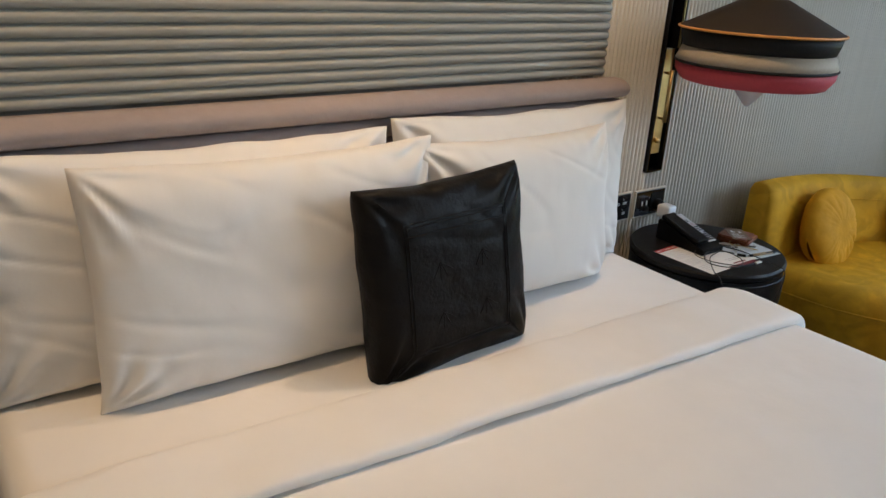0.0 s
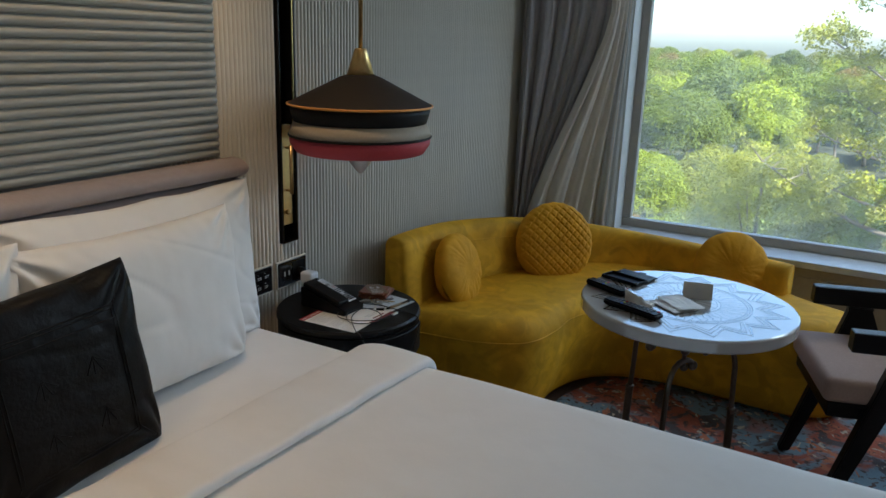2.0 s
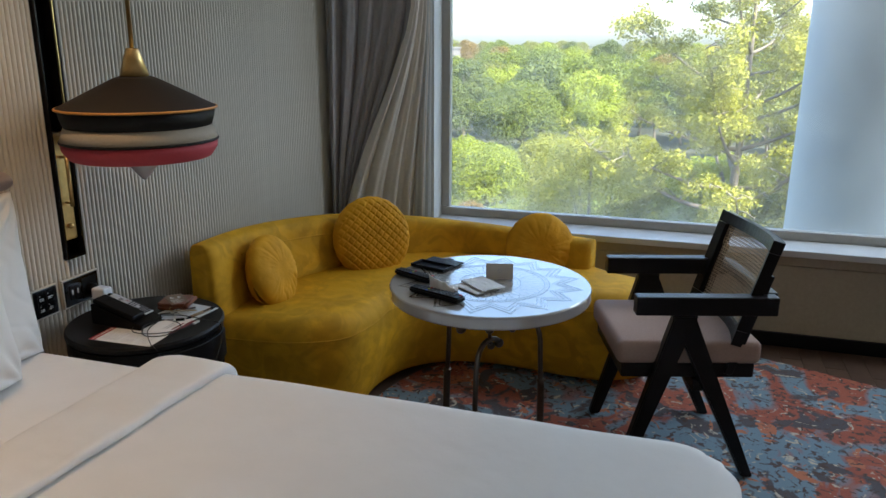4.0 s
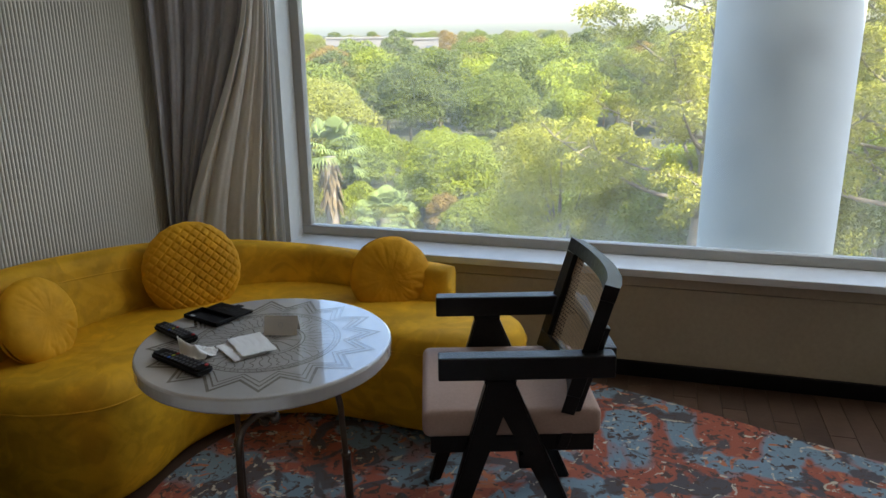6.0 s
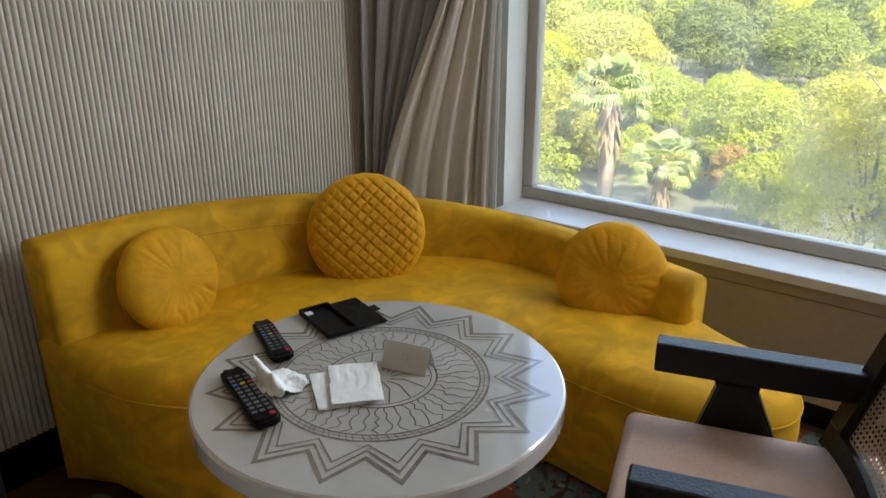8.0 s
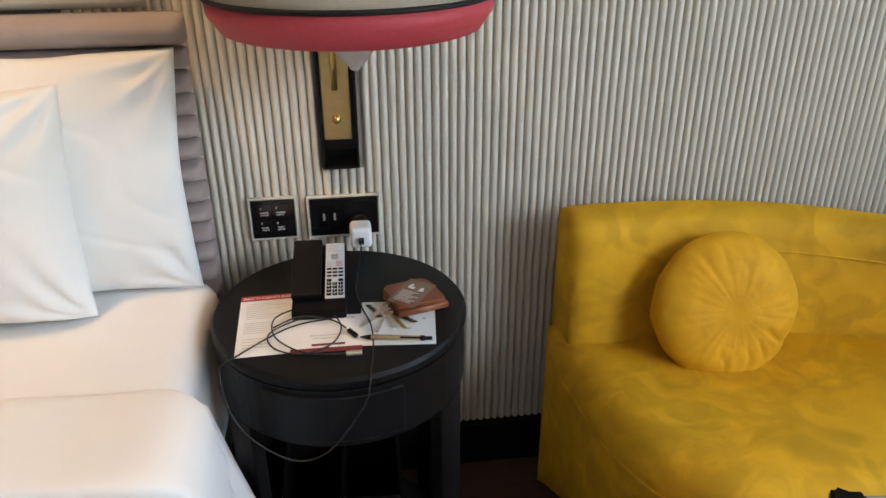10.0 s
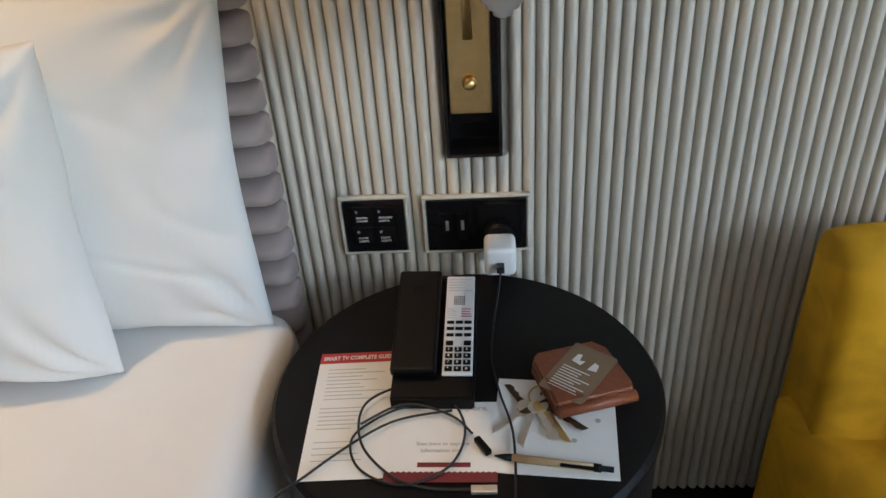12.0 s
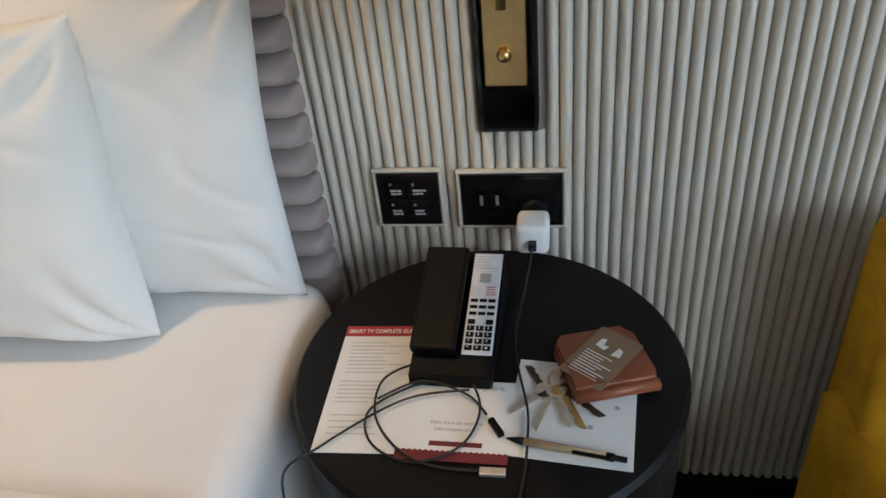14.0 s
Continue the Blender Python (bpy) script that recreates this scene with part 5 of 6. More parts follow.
M_DARKSOLE = mat("dark_rubber", (0.02, 0.018, 0.016), 0.7, vary=0.2, bump=0.2)
M_LACE = mat("olive_lace", (0.14, 0.15, 0.10), 0.9, vary=0.2, scale=80, bump=0.2)
shoe(pose(0.325, -0.40, 0.001, 0, 0, 25), "olive canvas shoe lying between table and sofa")
shoe(pose(0.41, -0.385, 0.001, 0, 0, -10), "olive canvas shoe beside the sofa")


# ---- things on the round table ----
TZ2 = TZ + 0.0018


def remote(m, length, width, label, rows, colour_row):
    r = thing("remote_control", m, label, "remote control", "remote controls")
    out = [(p.x, p.y) for p in smooth_path([(-width * 0.42, -length / 2, 0), (0, -length / 2 - 0.004, 0), (width * 0.42, -length / 2, 0), (width * 0.44, 0, 0), (width / 2, length * 0.36, 0), (width * 0.42, length / 2, 0), (0, length / 2 + 0.003, 0), (-width * 0.42, length / 2, 0), (-width / 2, length * 0.36, 0), (-width * 0.44, 0, 0)], 40, True)]
    part("body", prism(out, 0.001, 0.019, 0.005, 3), M_BLACKPLASTIC, r, smooth=False)
    for i in range(rows):
        for c in range(3):
            y = length * 0.40 - (i + 0.5) * length * 0.76 / rows
            x = (c - 1) * width * 0.27
            mt = M_KEYGREY
            if i == colour_row:
                mt = (M_KEYRED, M_KEYGREEN, M_KEYBLUE)[c]
            part("button", box(x - width * 0.09, x + width * 0.09, y - length * 0.018, y + length * 0.018, 0.0191, 0.0212, 0.0008, 1), mt, r)
    part("power_button", prism(disc_outline(width * 0.1, n=16, cx=-width * 0.25, cy=length * 0.445), 0.0191, 0.0212), M_KEYRED, r, "red power button")
    return r


M_KEYGREY = mat("grey_rubber_keys", (0.10, 0.10, 0.105), 0.6, vary=0.15, bump=0.0)
M_KEYRED = mat("red_key", (0.45, 0.02, 0.02), 0.5, vary=0.1, bump=0.0)
M_KEYGREEN = mat("green_yellow_key", (0.35, 0.38, 0.02), 0.5, vary=0.1, bump=0.0)
M_KEYBLUE = mat("blue_key", (0.02, 0.10, 0.45), 0.5, vary=0.1, bump=0.0)
remote(pose(0.568, -0.905, TZ2, 0, 0, 155), 0.155, 0.045, "slim black remote control with coloured keys", 9, 5)
remote(pose(0.409, -1.032, TZ2, 0, 0, 160), 0.185, 0.048, "long black remote control with coloured keys", 10, 7)


def tissue(m):
    """A used paper tissue: one fold stands up, the rest lies crumpled."""
    bm = bmesh.new()
    n = 26
    g = []
    for j in range(n + 1):
        row = []
        for i in range(n + 1):
            u, v = 2 * i / n - 1, 2 * j / n - 1
            crumple = abs(noise.noise(Vector((u * 2.2, v * 2.2, 1)))) + 0.5 * abs(noise.noise(Vector((u * 5, v * 5, 4))))
            rise = math.exp(-((u + 0.35 - 0.25 * v) ** 2) / 0.07) * max(0, 0.75 + 0.45 * v)
            x = 0.043 * u * (1 - 0.25 * v * v) - 0.014 * rise + 0.006 * noise.noise(Vector((v * 3, u, 2)))
            y = 0.044 * v * (1 - 0.2 * u * u) + 0.006 * noise.noise(Vector((u * 3, v, 7)))
            row.append(bm.verts.new((x, y, 0.002 + 0.042 * rise + 0.012 * crumple)))
        g.append(row)
    for j in range(n):
        for i in range(n):
            bm.faces.new((g[j][i], g[j][i + 1], g[j + 1][i + 1], g[j + 1][i]))
    ob = part("crumpled_tissue", bm, M_TISSUE, None, smooth=True, m=m)
    ob.modifiers.new("thick", "SOLIDIFY").thickness = 0.001
    return tagged(ob, "crumpled white paper tissue on the marble table", "tissue")


tissue(pose(0.478, -1.035, TZ2, 0, 0, 0))


def napkin(m, w, d, seed):
    bm = bmesh.new()
    n = 14
    for lay in range(3):
        g = [[bm.verts.new((w * (i / n - 0.5) + 0.002 * noise.noise(Vector((j * 0.3, lay, seed))), d * (j / n - 0.5) + 0.002 * noise.noise(Vector((i * 0.3, lay, seed + 3))), 0.0015 + lay * 0.0016 + 0.0022 * abs(noise.noise(Vector((i * 0.3, j * 0.3, seed)))))) for i in range(n + 1)] for j in range(n + 1)]
        for j in range(n):
            for i in range(n):
                bm.faces.new((g[j][i], g[j][i + 1], g[j + 1][i + 1], g[j + 1][i]))
    ob = part("paper_napkin", bm, M_TISSUE, None, m=m)
    return tagged(ob, "folded white paper napkin on the marble table", "napkin", "paper napkins")


napkin(pose(0.528, -1.125, TZ2 - 0.001, 0, 0, -36), 0.085, 0.12, 1.0)
napkin(pose(0.553, -1.142, TZ2 + 0.005, 0, 0, -42), 0.088, 0.13, 5.0)
pc = thing("phone_case", pose(0.703, -0.921, TZ2, 0, 0, -18), "open black folio phone case", "phone case")
rim = bmesh.new()
box(-0.034, 0.034, -0.070, 0.070, 0.001, 0.003, bm=rim)
for b in ((-0.034, -0.0305, -0.070, 0.070), (0.0305, 0.034, -0.070, 0.070), (-0.0305, 0.0305, -0.070, -0.0665), (-0.0305, 0.0305, 0.0665, 0.070)):
    box(*b, 0.003, 0.012, 0.001, 1, bm=rim)
part("shell", rim, M_BLACKPLASTIC, pc, "empty moulded shell")
part("camera_cutout", box(-0.026, -0.010, 0.046, 0.062, 0.0031, 0.0045, 0.0006, 1), M_GREYPLASTIC, pc)
part("cover_flap", box(0.036, 0.102, -0.069, 0.069, 0.001, 0.006, 0.002), M_LEATHER, pc, "black leatherette flap")
part("clasp", box(0.1022, 0.118, -0.012, 0.012, 0.002, 0.005, 0.001), M_LEATHER, pc)
tc = thing("tent_card", pose(0.662, -1.172, TZ2, 0, 0, 14), "small folded white tent card", "card")
M_TENT = mat("tent_card_stock", (0.60, 0.56, 0.51), 0.7, vary=0.04, bump=0.05)
for s in (-1, 1):
    fc = part("face", box(-0.0005, 0.0005, -0.045, 0.045, 0, 0.052), M_TENT, tc, m=pose(s * 0.0215, 0, 0.0005, 0, -s * 23, 0))
    if s < 0:
        part("mark", tube([(-0.0009, 0.006 * math.cos(2 * math.pi * k / 20), 0.028 + 0.006 * math.sin(2 * math.pi * k / 20)) for k in range(20)], 0.0006, 4, True), M_INK, fc, "small round mark")


# ---- outside ----
GZ = -11.0
M_GROUND = mat("dry_park_soil", (0.045, 0.046, 0.024), 0.95, vary=0.5, scale=0.6, bump=0.1, big=0.12)
setting("ground", box(3, 2500, -1500, 1500, GZ - 1, GZ), M_GROUND, "dry park ground with leaf litter", "ground")
M_BARK = mat("grey_bark", (0.17, 0.14, 0.105), 0.9, vary=0.3, scale=6, bump=0.4)
LEAVES = [mat("leaf_" + n, c, 0.7, vary=0.30, scale=1.2, bump=0.0, big=0.35, island=0.35, spread=1.4) for n, c in (
    ("bright", (0.235, 0.27, 0.028)), ("mid", (0.17, 0.205, 0.034)), ("deep", (0.12, 0.145, 0.038)), ("olive", (0.225, 0.23, 0.046)), ("rust", (0.24, 0.165, 0.05)), ("lime", (0.30, 0.295, 0.045)))]
for lm in LEAVES:
    nt, b = tree_of(lm)
    tl, mx = nt.nodes.new("ShaderNodeBsdfTranslucent"), nt.nodes.new("ShaderNodeMixShader")
    nt.links.new(b.inputs["Base Color"].links[0].from_socket, tl.inputs["Color"])
    mx.inputs[0].default_value = 0.48
    nt.links.new(b.outputs[0], mx.inputs[1])
    nt.links.new(tl.outputs[0], mx.inputs[2])
    nt.links.new(mx.outputs[0], nt.nodes["Material Output"].inputs["Surface"])
    b.inputs["Specular IOR Level"].default_value = 0.15


def leaf_mesh(seed, lobes, leaves, size, flat=0.75, low=0.25, inner=0.78):
    """Many small leaf faces on the lobes of a crown, thinner below, with gaps between the lobes."""
    rs = np.random.RandomState(seed)
    r = np.array([q for _, q in lobes])
    c = np.array([tuple(q) for q, _ in lobes])
    pick = rs.choice(len(r), leaves, p=r * r / (r * r).sum())
    d = rs.normal(size=(leaves, 3))
    d /= np.linalg.norm(d, axis=1)[:, None]
    under = (d[:, 2] < -0.15) & (rs.rand(leaves) > low)
    d[under, 2] *= -1
    rough = 1 + 0.16 * np.sin(d[:, :1] * 9 + pick[:, None]) * np.cos(d[:, 1:2] * 8 + 2 * pick[:, None])
    rad = (r[pick] * (inner + (1.06 - inner) * rs.rand(leaves) ** 0.6))[:, None] * rough
    p = c[pick] + d * rad * np.array([1, 1, flat])
    nrm = d + 0.75 * rs.normal(size=d.shape) + np.array([0, 0, 0.45])
    nrm /= np.linalg.norm(nrm, axis=1)[:, None]
    u = np.cross(nrm, rs.normal(size=d.shape))
    u /= np.linalg.norm(u, axis=1)[:, None]
    w = np.cross(nrm, u)
    k = (size * rs.uniform(0.6, 1.35, leaves))[:, None]
    verts = np.stack([p - u * k, p + w * k * 0.5, p + u * k, p - w * k * 0.5], 1).reshape(-1, 3)
    me = bpy.data.meshes.new("crown")
    me.from_pydata(verts.tolist(), [], np.arange(leaves * 4).reshape(-1, 4).tolist())
    return me


def tree(name, seed, height, radius, leaves, size, material, label, lobes=34, trunk=0.2, base=0.34, lump=(0.24, 0.38), round_top=1.0):
    """A broad tree: a tapered trunk, limbs to each large lobe, and a lobed dome of leaves."""
    rng = random.Random(seed)
    t = thing(name, pose(0, 0, GZ), label, "tree", "park trees")
    bm = bmesh.new()
    lean = Vector((rng.uniform(-0.1, 0.1), rng.uniform(-0.1, 0.1), 0)) * radius
    tube(smooth_path([(0, 0, 0), lean + Vector((0, 0, height * 0.35)), lean * 1.5 + Vector((0, 0, height * 0.8))], 10), [trunk * (1 - 0.08 * i) for i in range(11)], 8, bm=bm)
    zb = height * base
    out = []
    for i in range(lobes):
        f = (i + 0.5) / lobes
        a = i * 2.39996 + rng.uniform(-0.4, 0.4)
        up = 1 - f * 1.15
        side = math.sqrt(max(0.0, 1 - min(1, abs(up)) ** 2)) ** 0.8
        k = rng.uniform(0.62, 0.84)
        c = Vector((radius * k * side * math.cos(a), radius * k * side * math.sin(a), zb + (height - zb) * (0.12 + 0.72 * max(up, -0.1) ** round_top if up > 0 else 0.12 + 0.5 * up)))
        out.append((c, radius * rng.uniform(*lump)))
        if i % 3 == 0:
            s0 = lean + Vector((0, 0, height * rng.uniform(0.24, 0.42)))
            r0 = trunk * rng.uniform(0.3, 0.45)
            tube(smooth_path([s0, s0.lerp(c, 0.5) + Vector((0, 0, height * 0.03)), c], 6), [r0 * (1 - 0.13 * q) for q in range(7)], 5, bm=bm)
    part("trunk", bm, M_BARK, t, smooth=True)
    me = leaf_mesh(seed, out, leaves, size)
    me.materials.append(material)
    new("crown", me).parent = t
    return t


def tall_tree(seed, height, radius, label):
    """A straight leader with whorls of long spreading limbs, twigs at their ends and open tufts of leaves."""
    rng = random.Random(seed)
    t = thing("tall_tree", pose(0, 0, GZ), label, "tree", "park trees")
    bm = bmesh.new()
    lead = smooth_path([(0, 0, 0), (0.05, 0.05, height * 0.3), (-0.05, -0.05, height * 0.5), (0.1, -0.15, height * 0.7), (0.0, -0.1, height * 0.98)], 30)
    tube(lead, [0.24 * (1 - 0.030 * i) for i in range(31)], 10, bm=bm)
    tufts = []
    a = 0.4
    for k in range(30):
        f = 0.42 + 0.55 * (k / 30)
        s0 = lead[int(f * 30)]
        a += 2.4 + rng.uniform(-0.5, 0.5)
        reach = radius * (1.05 - 0.75 * max(0, (f - 0.5) / 0.5) ** 1.4) * rng.uniform(0.75, 1.1)
        d = Vector((math.cos(a), math.sin(a), 0))
        rise = rng.uniform(0.3, 0.9) * reach
        pts = smooth_path([s0, s0 + d * reach * 0.35 + Vector((0, 0, rise * 0.2)), s0 + d * reach * 0.7 + Vector((rng.uniform(-0.2, 0.2), rng.uniform(-0.2, 0.2), rise * 0.55)), s0 + d * reach + Vector((0, 0, rise))], 12)
        r0 = 0.085 * (1.25 - f) * 1.5
        tube(pts, [r0 * (1 - 0.075 * i) for i in range(13)], 6, bm=bm)
        for q in (4, 5, 7, 8, 9, 10, 11, 12):
            for _ in range(2):
                e = pts[q] + Vector((rng.uniform(-1, 1), rng.uniform(-1, 1), rng.uniform(-0.15, 0.9))).normalized() * rng.uniform(0.5, 1.1)
                m_ = pts[q].lerp(e, 0.5) + Vector((0, 0, 0.06))
                tube([pts[q], m_, e], [r0 * 0.26, r0 * 0.18, r0 * 0.06], 4, bm=bm)
                if rng.random() < 0.8:
                    tufts.append((e, rng.uniform(0.26, 0.48)))
                if rng.random() < 0.4:
                    tufts.append((m_, rng.uniform(0.2, 0.34)))
    part("trunk", bm, M_BARK, t, smooth=True)
    me = leaf_mesh(seed, tufts, 75000, 0.054, 0.8, 0.6, 0.35)
    me.materials.append(LEAVES[5])
    new("crown", me).parent = t
    return t


def palm(m, seed, label):
    rng = random.Random(seed)
    t = thing("palm_tree", m, label, "tree", "fan palms")
    part("trunk", tube([(0, 0, 0), (0.05, 0, 2.5), (0.1, 0.05, 4.6)], [0.35, 0.32, 0.30], 10), M_BARK, t, smooth=True)
    dry = bmesh.new()
    for i in range(70):
        a, z = rng.uniform(0, 6.283), rng.uniform(2.6, 4.6)
        o = Vector((0.3 * math.cos(a), 0.3 * math.sin(a), z))
        tip = o + Vector((math.cos(a) * 0.35, math.sin(a) * 0.35, -rng.uniform(0.7, 1.2)))
        q = Vector((-math.sin(a), math.cos(a), 0)) * 0.10
        dry.faces.new([dry.verts.new(v) for v in (o - q * 0.4, o.lerp(tip, 0.5) - q, tip, o.lerp(tip, 0.5) + q, o + q * 0.4)])
    part("dry_fronds", dry, mat("dry_fronds", (0.105, 0.08, 0.048), 0.9, vary=0.3, scale=9, bump=0.3, bump_scale=12, spec=0.1), t, "dry hanging fronds")
    bm = bmesh.new()
    for i in range(46):
        a, e = rng.uniform(0, 6.283), rng.uniform(-0.6, 1.35)
        o = Vector((0.1, 0.05, 4.7))
        d = Vector((math.cos(a) * math.cos(e), math.sin(a) * math.cos(e), math.sin(e)))
        c = o + d * rng.uniform(1.0, 1.35)
        s = d.cross(Vector((0, 0, 1))).normalized()
        up = s.cross(d)
        for k in range(13):
            f = (k / 12 - 0.5) * 2.5
            dd = (d * math.cos(f) + s * math.sin(f))
            tip = c + dd * 0.85 - Vector((0, 0, 0.28 + 0.12 * abs(f)))
            q = s * 0.04 * math.cos(f) - d * 0.04 * math.sin(f)
            midp = c + dd * 0.5
            v = [bm.verts.new(p) for p in (c, midp + q, tip, midp - q)]
            bm.faces.new(v)
    part("crown", bm, mat("palm_leaf", (0.13, 0.165, 0.055), 0.7, vary=0.35, scale=3, bump=0.0, island=1.0, spec=0.1), t, "fan-shaped grey-green fronds")
    return t


def bearing(a, dist):
    """A place on the ground seen from the seats by the window: a degrees to the left of straight out."""
    return Vector((dist * math.cos(radians(a)), -1.9 + dist * math.sin(radians(a)), GZ))


# the trees nearest to the house, one by one: bearing, distance, height, radius, leaf kind
LOOKS = ("broad tree with bright green leaves", "round tree with mid-green leaves", "tall tree with deep green leaves", "spreading tree with olive leaves", "tree with rust-tinged foliage", "wide tree with lime-yellow leaves")
for i, (a, d, h, r, k) in enumerate(((6.8, 30, 9.0, 3.2, 5), (13.4, 37, 4.0, 2.1, 0), (15.4, 46, 6.4, 3.0, 0), (15.9, 42, 3.4, 1.2, 4), (18.3, 80, 9.6, 3.9, 2), (11.9, 79, 7.9, 4.6, 1), (25.8, 66, 8.2, 5.6, 3), (6.2, 74, 6.9, 2.8, 0),
                                    (-3.5, 28.5, 8.2, 3.2, 0), (1.2, 29, 6.8, 2.4, 5), (-9.5, 26, 8.2, 3.2, 3), (30.5, 62, 7.4, 3.6, 0), (34.5, 52, 7.0, 3.4, 1), (22.5, 56, 5.6, 2.8, 1), (29.0, 44, 4.4, 2.2, 3), (10.0, 52, 5.8, 2.6, 3), (-16, 30, 9.0, 3.6, 1), (39, 50, 7.5, 3.4, 0))):
    n = int(min(26000, 4200 * r * r * (34 / d) ** 1.2 + 5000))
    tr = tree("broadleaf_tree", 10 + i, h, r, n, max(0.0016 * d + 0.010, 0.072), LEAVES[k], LOOKS[k], lobes=int(16 + 8 * r), trunk=0.05 * r + 0.03, round_top=0.7 if k in (0, 1, 3) else 1.0)
    tr.matrix_basis = Matrix.Translation(bearing(a, d))
# the wood beyond, from a few kinds
KINDS = [tree("broadleaf_tree", 40 + i, hgt, rad, 5200, 0.19, LEAVES[k], LOOKS[k], lobes=24) for i, (hgt, rad, k) in enumerate(((8.5, 4.4, 0), (9.5, 4.0, 1), (10, 3.6, 2), (9, 4.4, 3), (9.5, 3.8, 4)))]
rng = random.Random(21)
placed = set()
for row, (d0, step) in enumerate(((88, 4.4), (98, 4.0), (112, 3.6), (130, 3.2), (155, 2.9), (190, 2.6), (240, 2.4), (310, 2.2), (420, 2.0), (620, 1.9))):
    a = -24.0 + row * 0.7
    while a < 50:
        k = rng.choice((0, 1, 1, 2, 2, 0, 3, 1, 3, 4, 2))
        p, sc, turn = bearing(a + rng.uniform(-1, 1), d0 * rng.uniform(0.94, 1.07)), rng.uniform(0.9, 1.16) * (1 + 0.03 * row), rng.uniform(0, 6.28)
        if 15.5 < a < 25.5 and 140 < d0 < 260:
            sc *= 0.72
        if k not in placed:
            placed.add(k)
            KINDS[k].matrix_basis = Matrix.Translation(p)
        else:
            copy_thing(KINDS[k], Matrix.Translation(p) @ Matrix.Rotation(turn, 4, "Z") @ Matrix.Scale(sc, 4))
        a += step
SHRUBS = [tree("shrub", 70 + i, 4.2, 2.5, 7000, 0.10, LEAVES[k], lab, lobes=18, base=0.12, trunk=0.08) for i, (k, lab) in enumerate(((0, "low bright green shrub on dry ground"), (1, "low mid-green shrub on dry ground"), (3, "low olive shrub on dry ground")))]
for i, (a, d, sc) in enumerate(((33, 40, 0.9), (30.5, 39, 0.75), (27.5, 47, 0.9), (22.8, 46, 0.8), (18.2, 52, 0.75), (36.5, 44, 1.0), (20.5, 62, 1.1), (13.6, 62, 1.0), (9.6, 66, 1.1), (16.5, 66, 1.0), (3.8, 44, 1.1), (0.6, 42, 1.1), (7.6, 50, 1.0), (24.0, 60, 1.0), (28.5, 56, 1.1), (33, 66, 1.2), (11.5, 42, 0.8), (3.0, 62, 1.2), (-3, 50, 1.3), (-8, 46, 1.2), (19.5, 44.5, 0.55))):
    m = Matrix.Translation(bearing(a, d)) @ Matrix.Rotation(i * 1.3, 4, "Z")
    if i < 3:
        SHRUBS[i].matrix_basis = m
    else:
        copy_thing(SHRUBS[i % 3], m @ Matrix.Scale(sc, 4))
big = tall_tree(77, 16.0, 4.3, "tall open tree with grey limbs and yellow-green leaves")
big.matrix_basis = Matrix.Translation(bearing(-3.9, 23))
copy_thing(big, Matrix.Translation(bearing(-17, 25)) @ pose(0, 0, 0, 0, 0, 160))
palm(Matrix.Translation(bearing(24.9, 41)) @ Matrix.Scale(1.25, 4), 5, "fan palm with a shaggy trunk")
palm(Matrix.Translation(bearing(20.7, 40) - Vector((0, 0, 2.3))), 6, "short fan palm with spreading fronds")
col = setting("column", lathe([(0.33, GZ), (0.33, 9.0)], 64), M_COLUMN, "smooth pale round concrete column outside the window", "column")
col.matrix_basis = Matrix.Translation((3.06, -2.69, 0))
for f in col.data.polygons:
    f.use_smooth = True

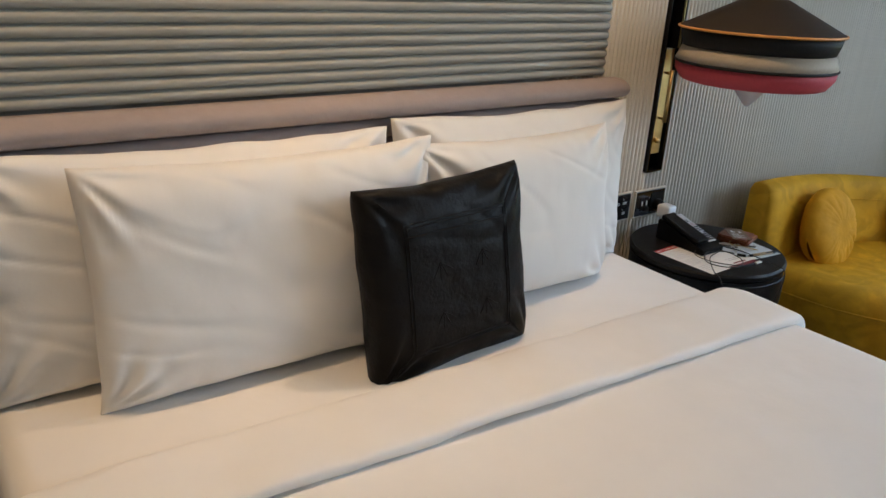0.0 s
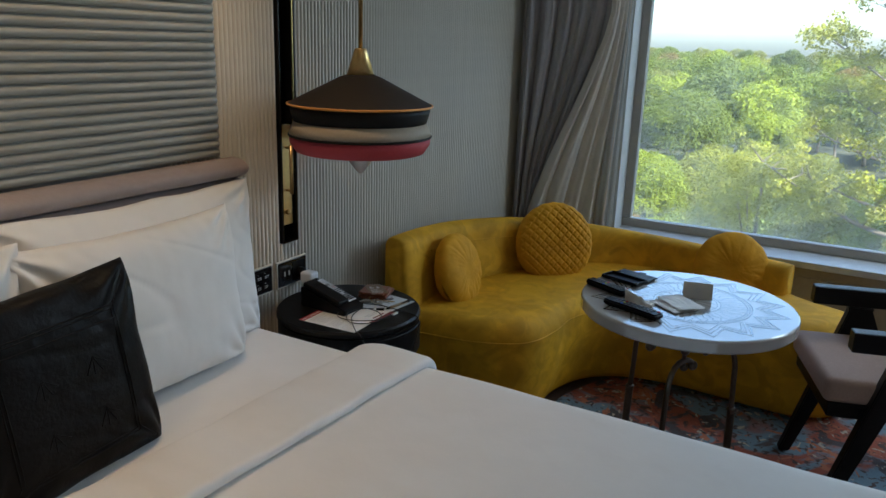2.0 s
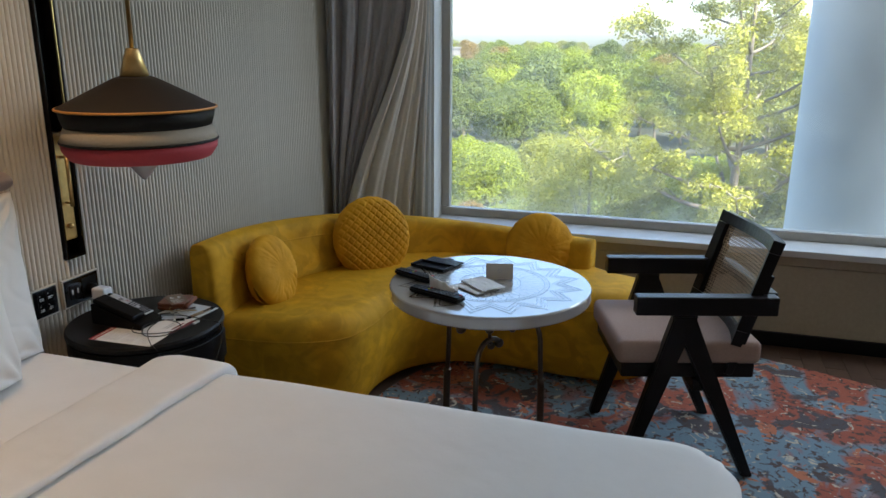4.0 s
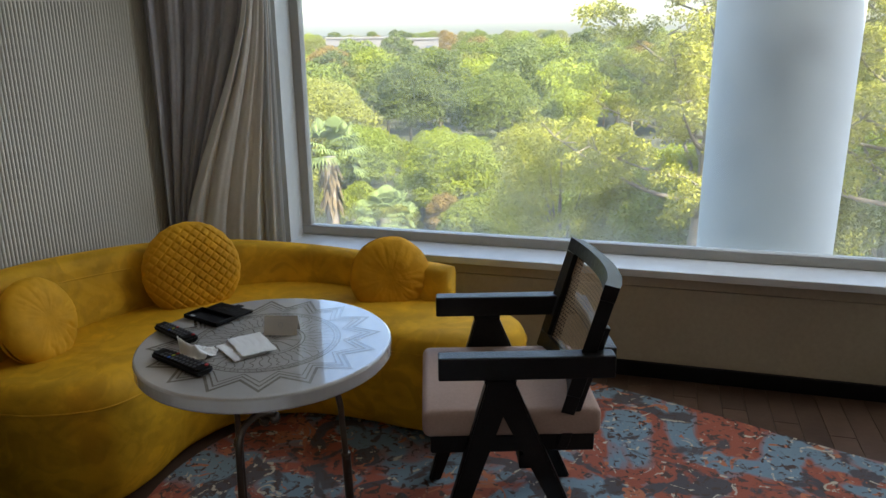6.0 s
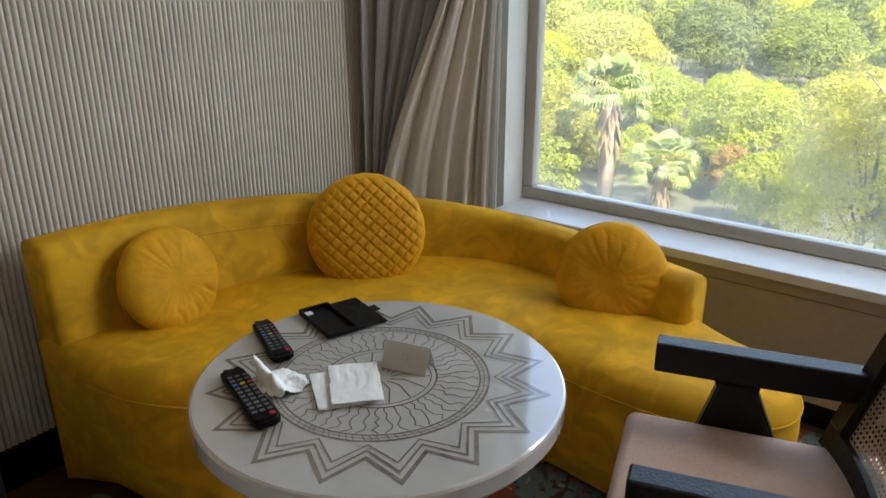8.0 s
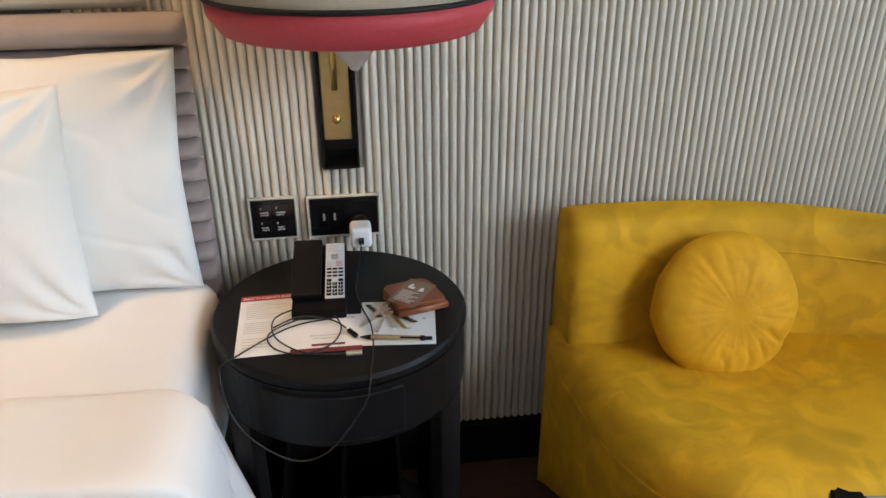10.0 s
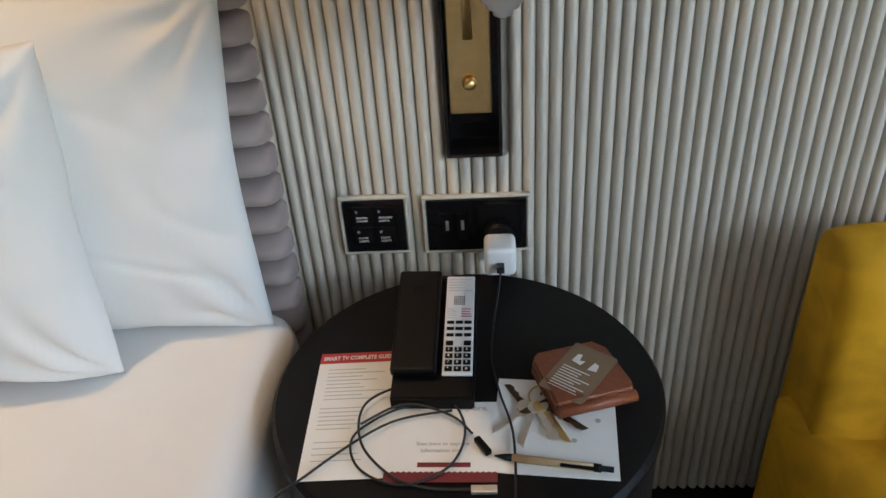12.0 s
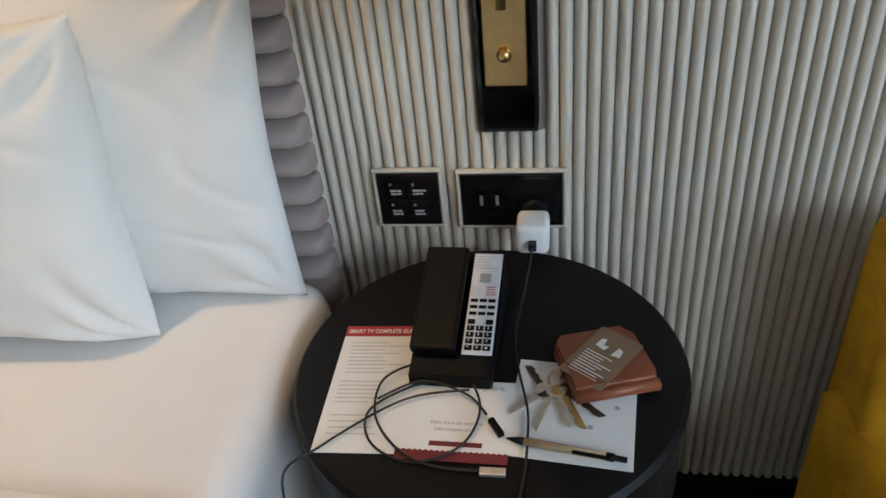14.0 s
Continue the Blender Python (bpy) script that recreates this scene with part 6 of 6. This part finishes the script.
# far houses above the trees
for a, d, w, h in ((21.8, 270, 24, 10.2), (17.8, 280, 16, 9.6)):
    hse = thing("far_building", Matrix.Translation(bearing(a, d)) @ pose(0, 0, 0, 0, 0, a), "pale distant building above the treetops", "building", "far buildings")
    part("wall", box(-6, 6, -w / 2, w / 2, 0, h), M_WALLOUT, hse)
    part("roof", box(-6.3, 6.3, -w / 2 - 0.3, w / 2 + 0.3, h, h + 0.6), M_WALLOUT, hse)
    for j in range(int(w // 6)):
        part("window", box(-6.1, -5.9, -w / 2 + 2 + j * 6, -w / 2 + 4.4 + j * 6, h - 4, h - 2), M_DARKWIN, hse)


# ---- wall flutes and floor boards, one by one ----
def flute_mesh(z0, z1):
    bm = bmesh.new()
    seg = 8
    r = 0.0081
    rows = [[bm.verts.new((r * math.sin(math.pi * (k / seg - 0.5)), 0.014 - 0.0110 * math.cos(math.pi * (k / seg - 0.5)), z)) for k in range(seg + 1)] for z in (z0, z1)]
    for k in range(seg):
        f = bm.faces.new((rows[0][k], rows[0][k + 1], rows[1][k + 1], rows[1][k]))
        f.smooth = True
    bm.faces.new(rows[1])
    me = bpy.data.meshes.new("flute")
    bm.to_mesh(me)
    bm.free()
    me.materials.append(M_FLUTE)
    return me


PITCH = 0.0169
full, short = flute_mesh(0.119, H), flute_mesh(0.119, 0.774)
x = -0.40
while x < X1 - 0.02:
    inside = NICHE[0] - 0.006 < x < NICHE[1] + 0.006
    o = new("flute", short if inside else full)
    o.parent = wall_north
    o.location = (x, 0, 0)
    x += PITCH
floor_ob = bpy.data.objects["floor"]
plank = {}
yy = 0.0
rng = random.Random(2)
row = 0
while yy > -4.5:
    xx = -1.0 + (row * 0.37) % 0.8
    while xx < 1.21 and yy > -3.4:
        bm = box(0.0008, 0.7992, -0.0892, -0.0008, -0.006, 0.0, 0.0006, 1) if "p" not in plank else None
        if bm is not None:
            me = bpy.data.meshes.new("plank")
            bm.to_mesh(me)
            bm.free()
            me.materials.append(M_WOOD)
            plank["p"] = me
        o = new("plank", plank["p"])
        o.parent = floor_ob
        o.location = (xx, yy, 0)
        xx += 0.8
    if yy > -3.4 and 2.01 - xx > 0.02:
        bm = box(xx + 0.0008, 2.01, yy - 0.0892, yy - 0.0008, -0.006, 0.0, 0.0006, 1)
        part("plank", bm, M_WOOD, floor_ob)
    yy -= 0.09
    row += 1
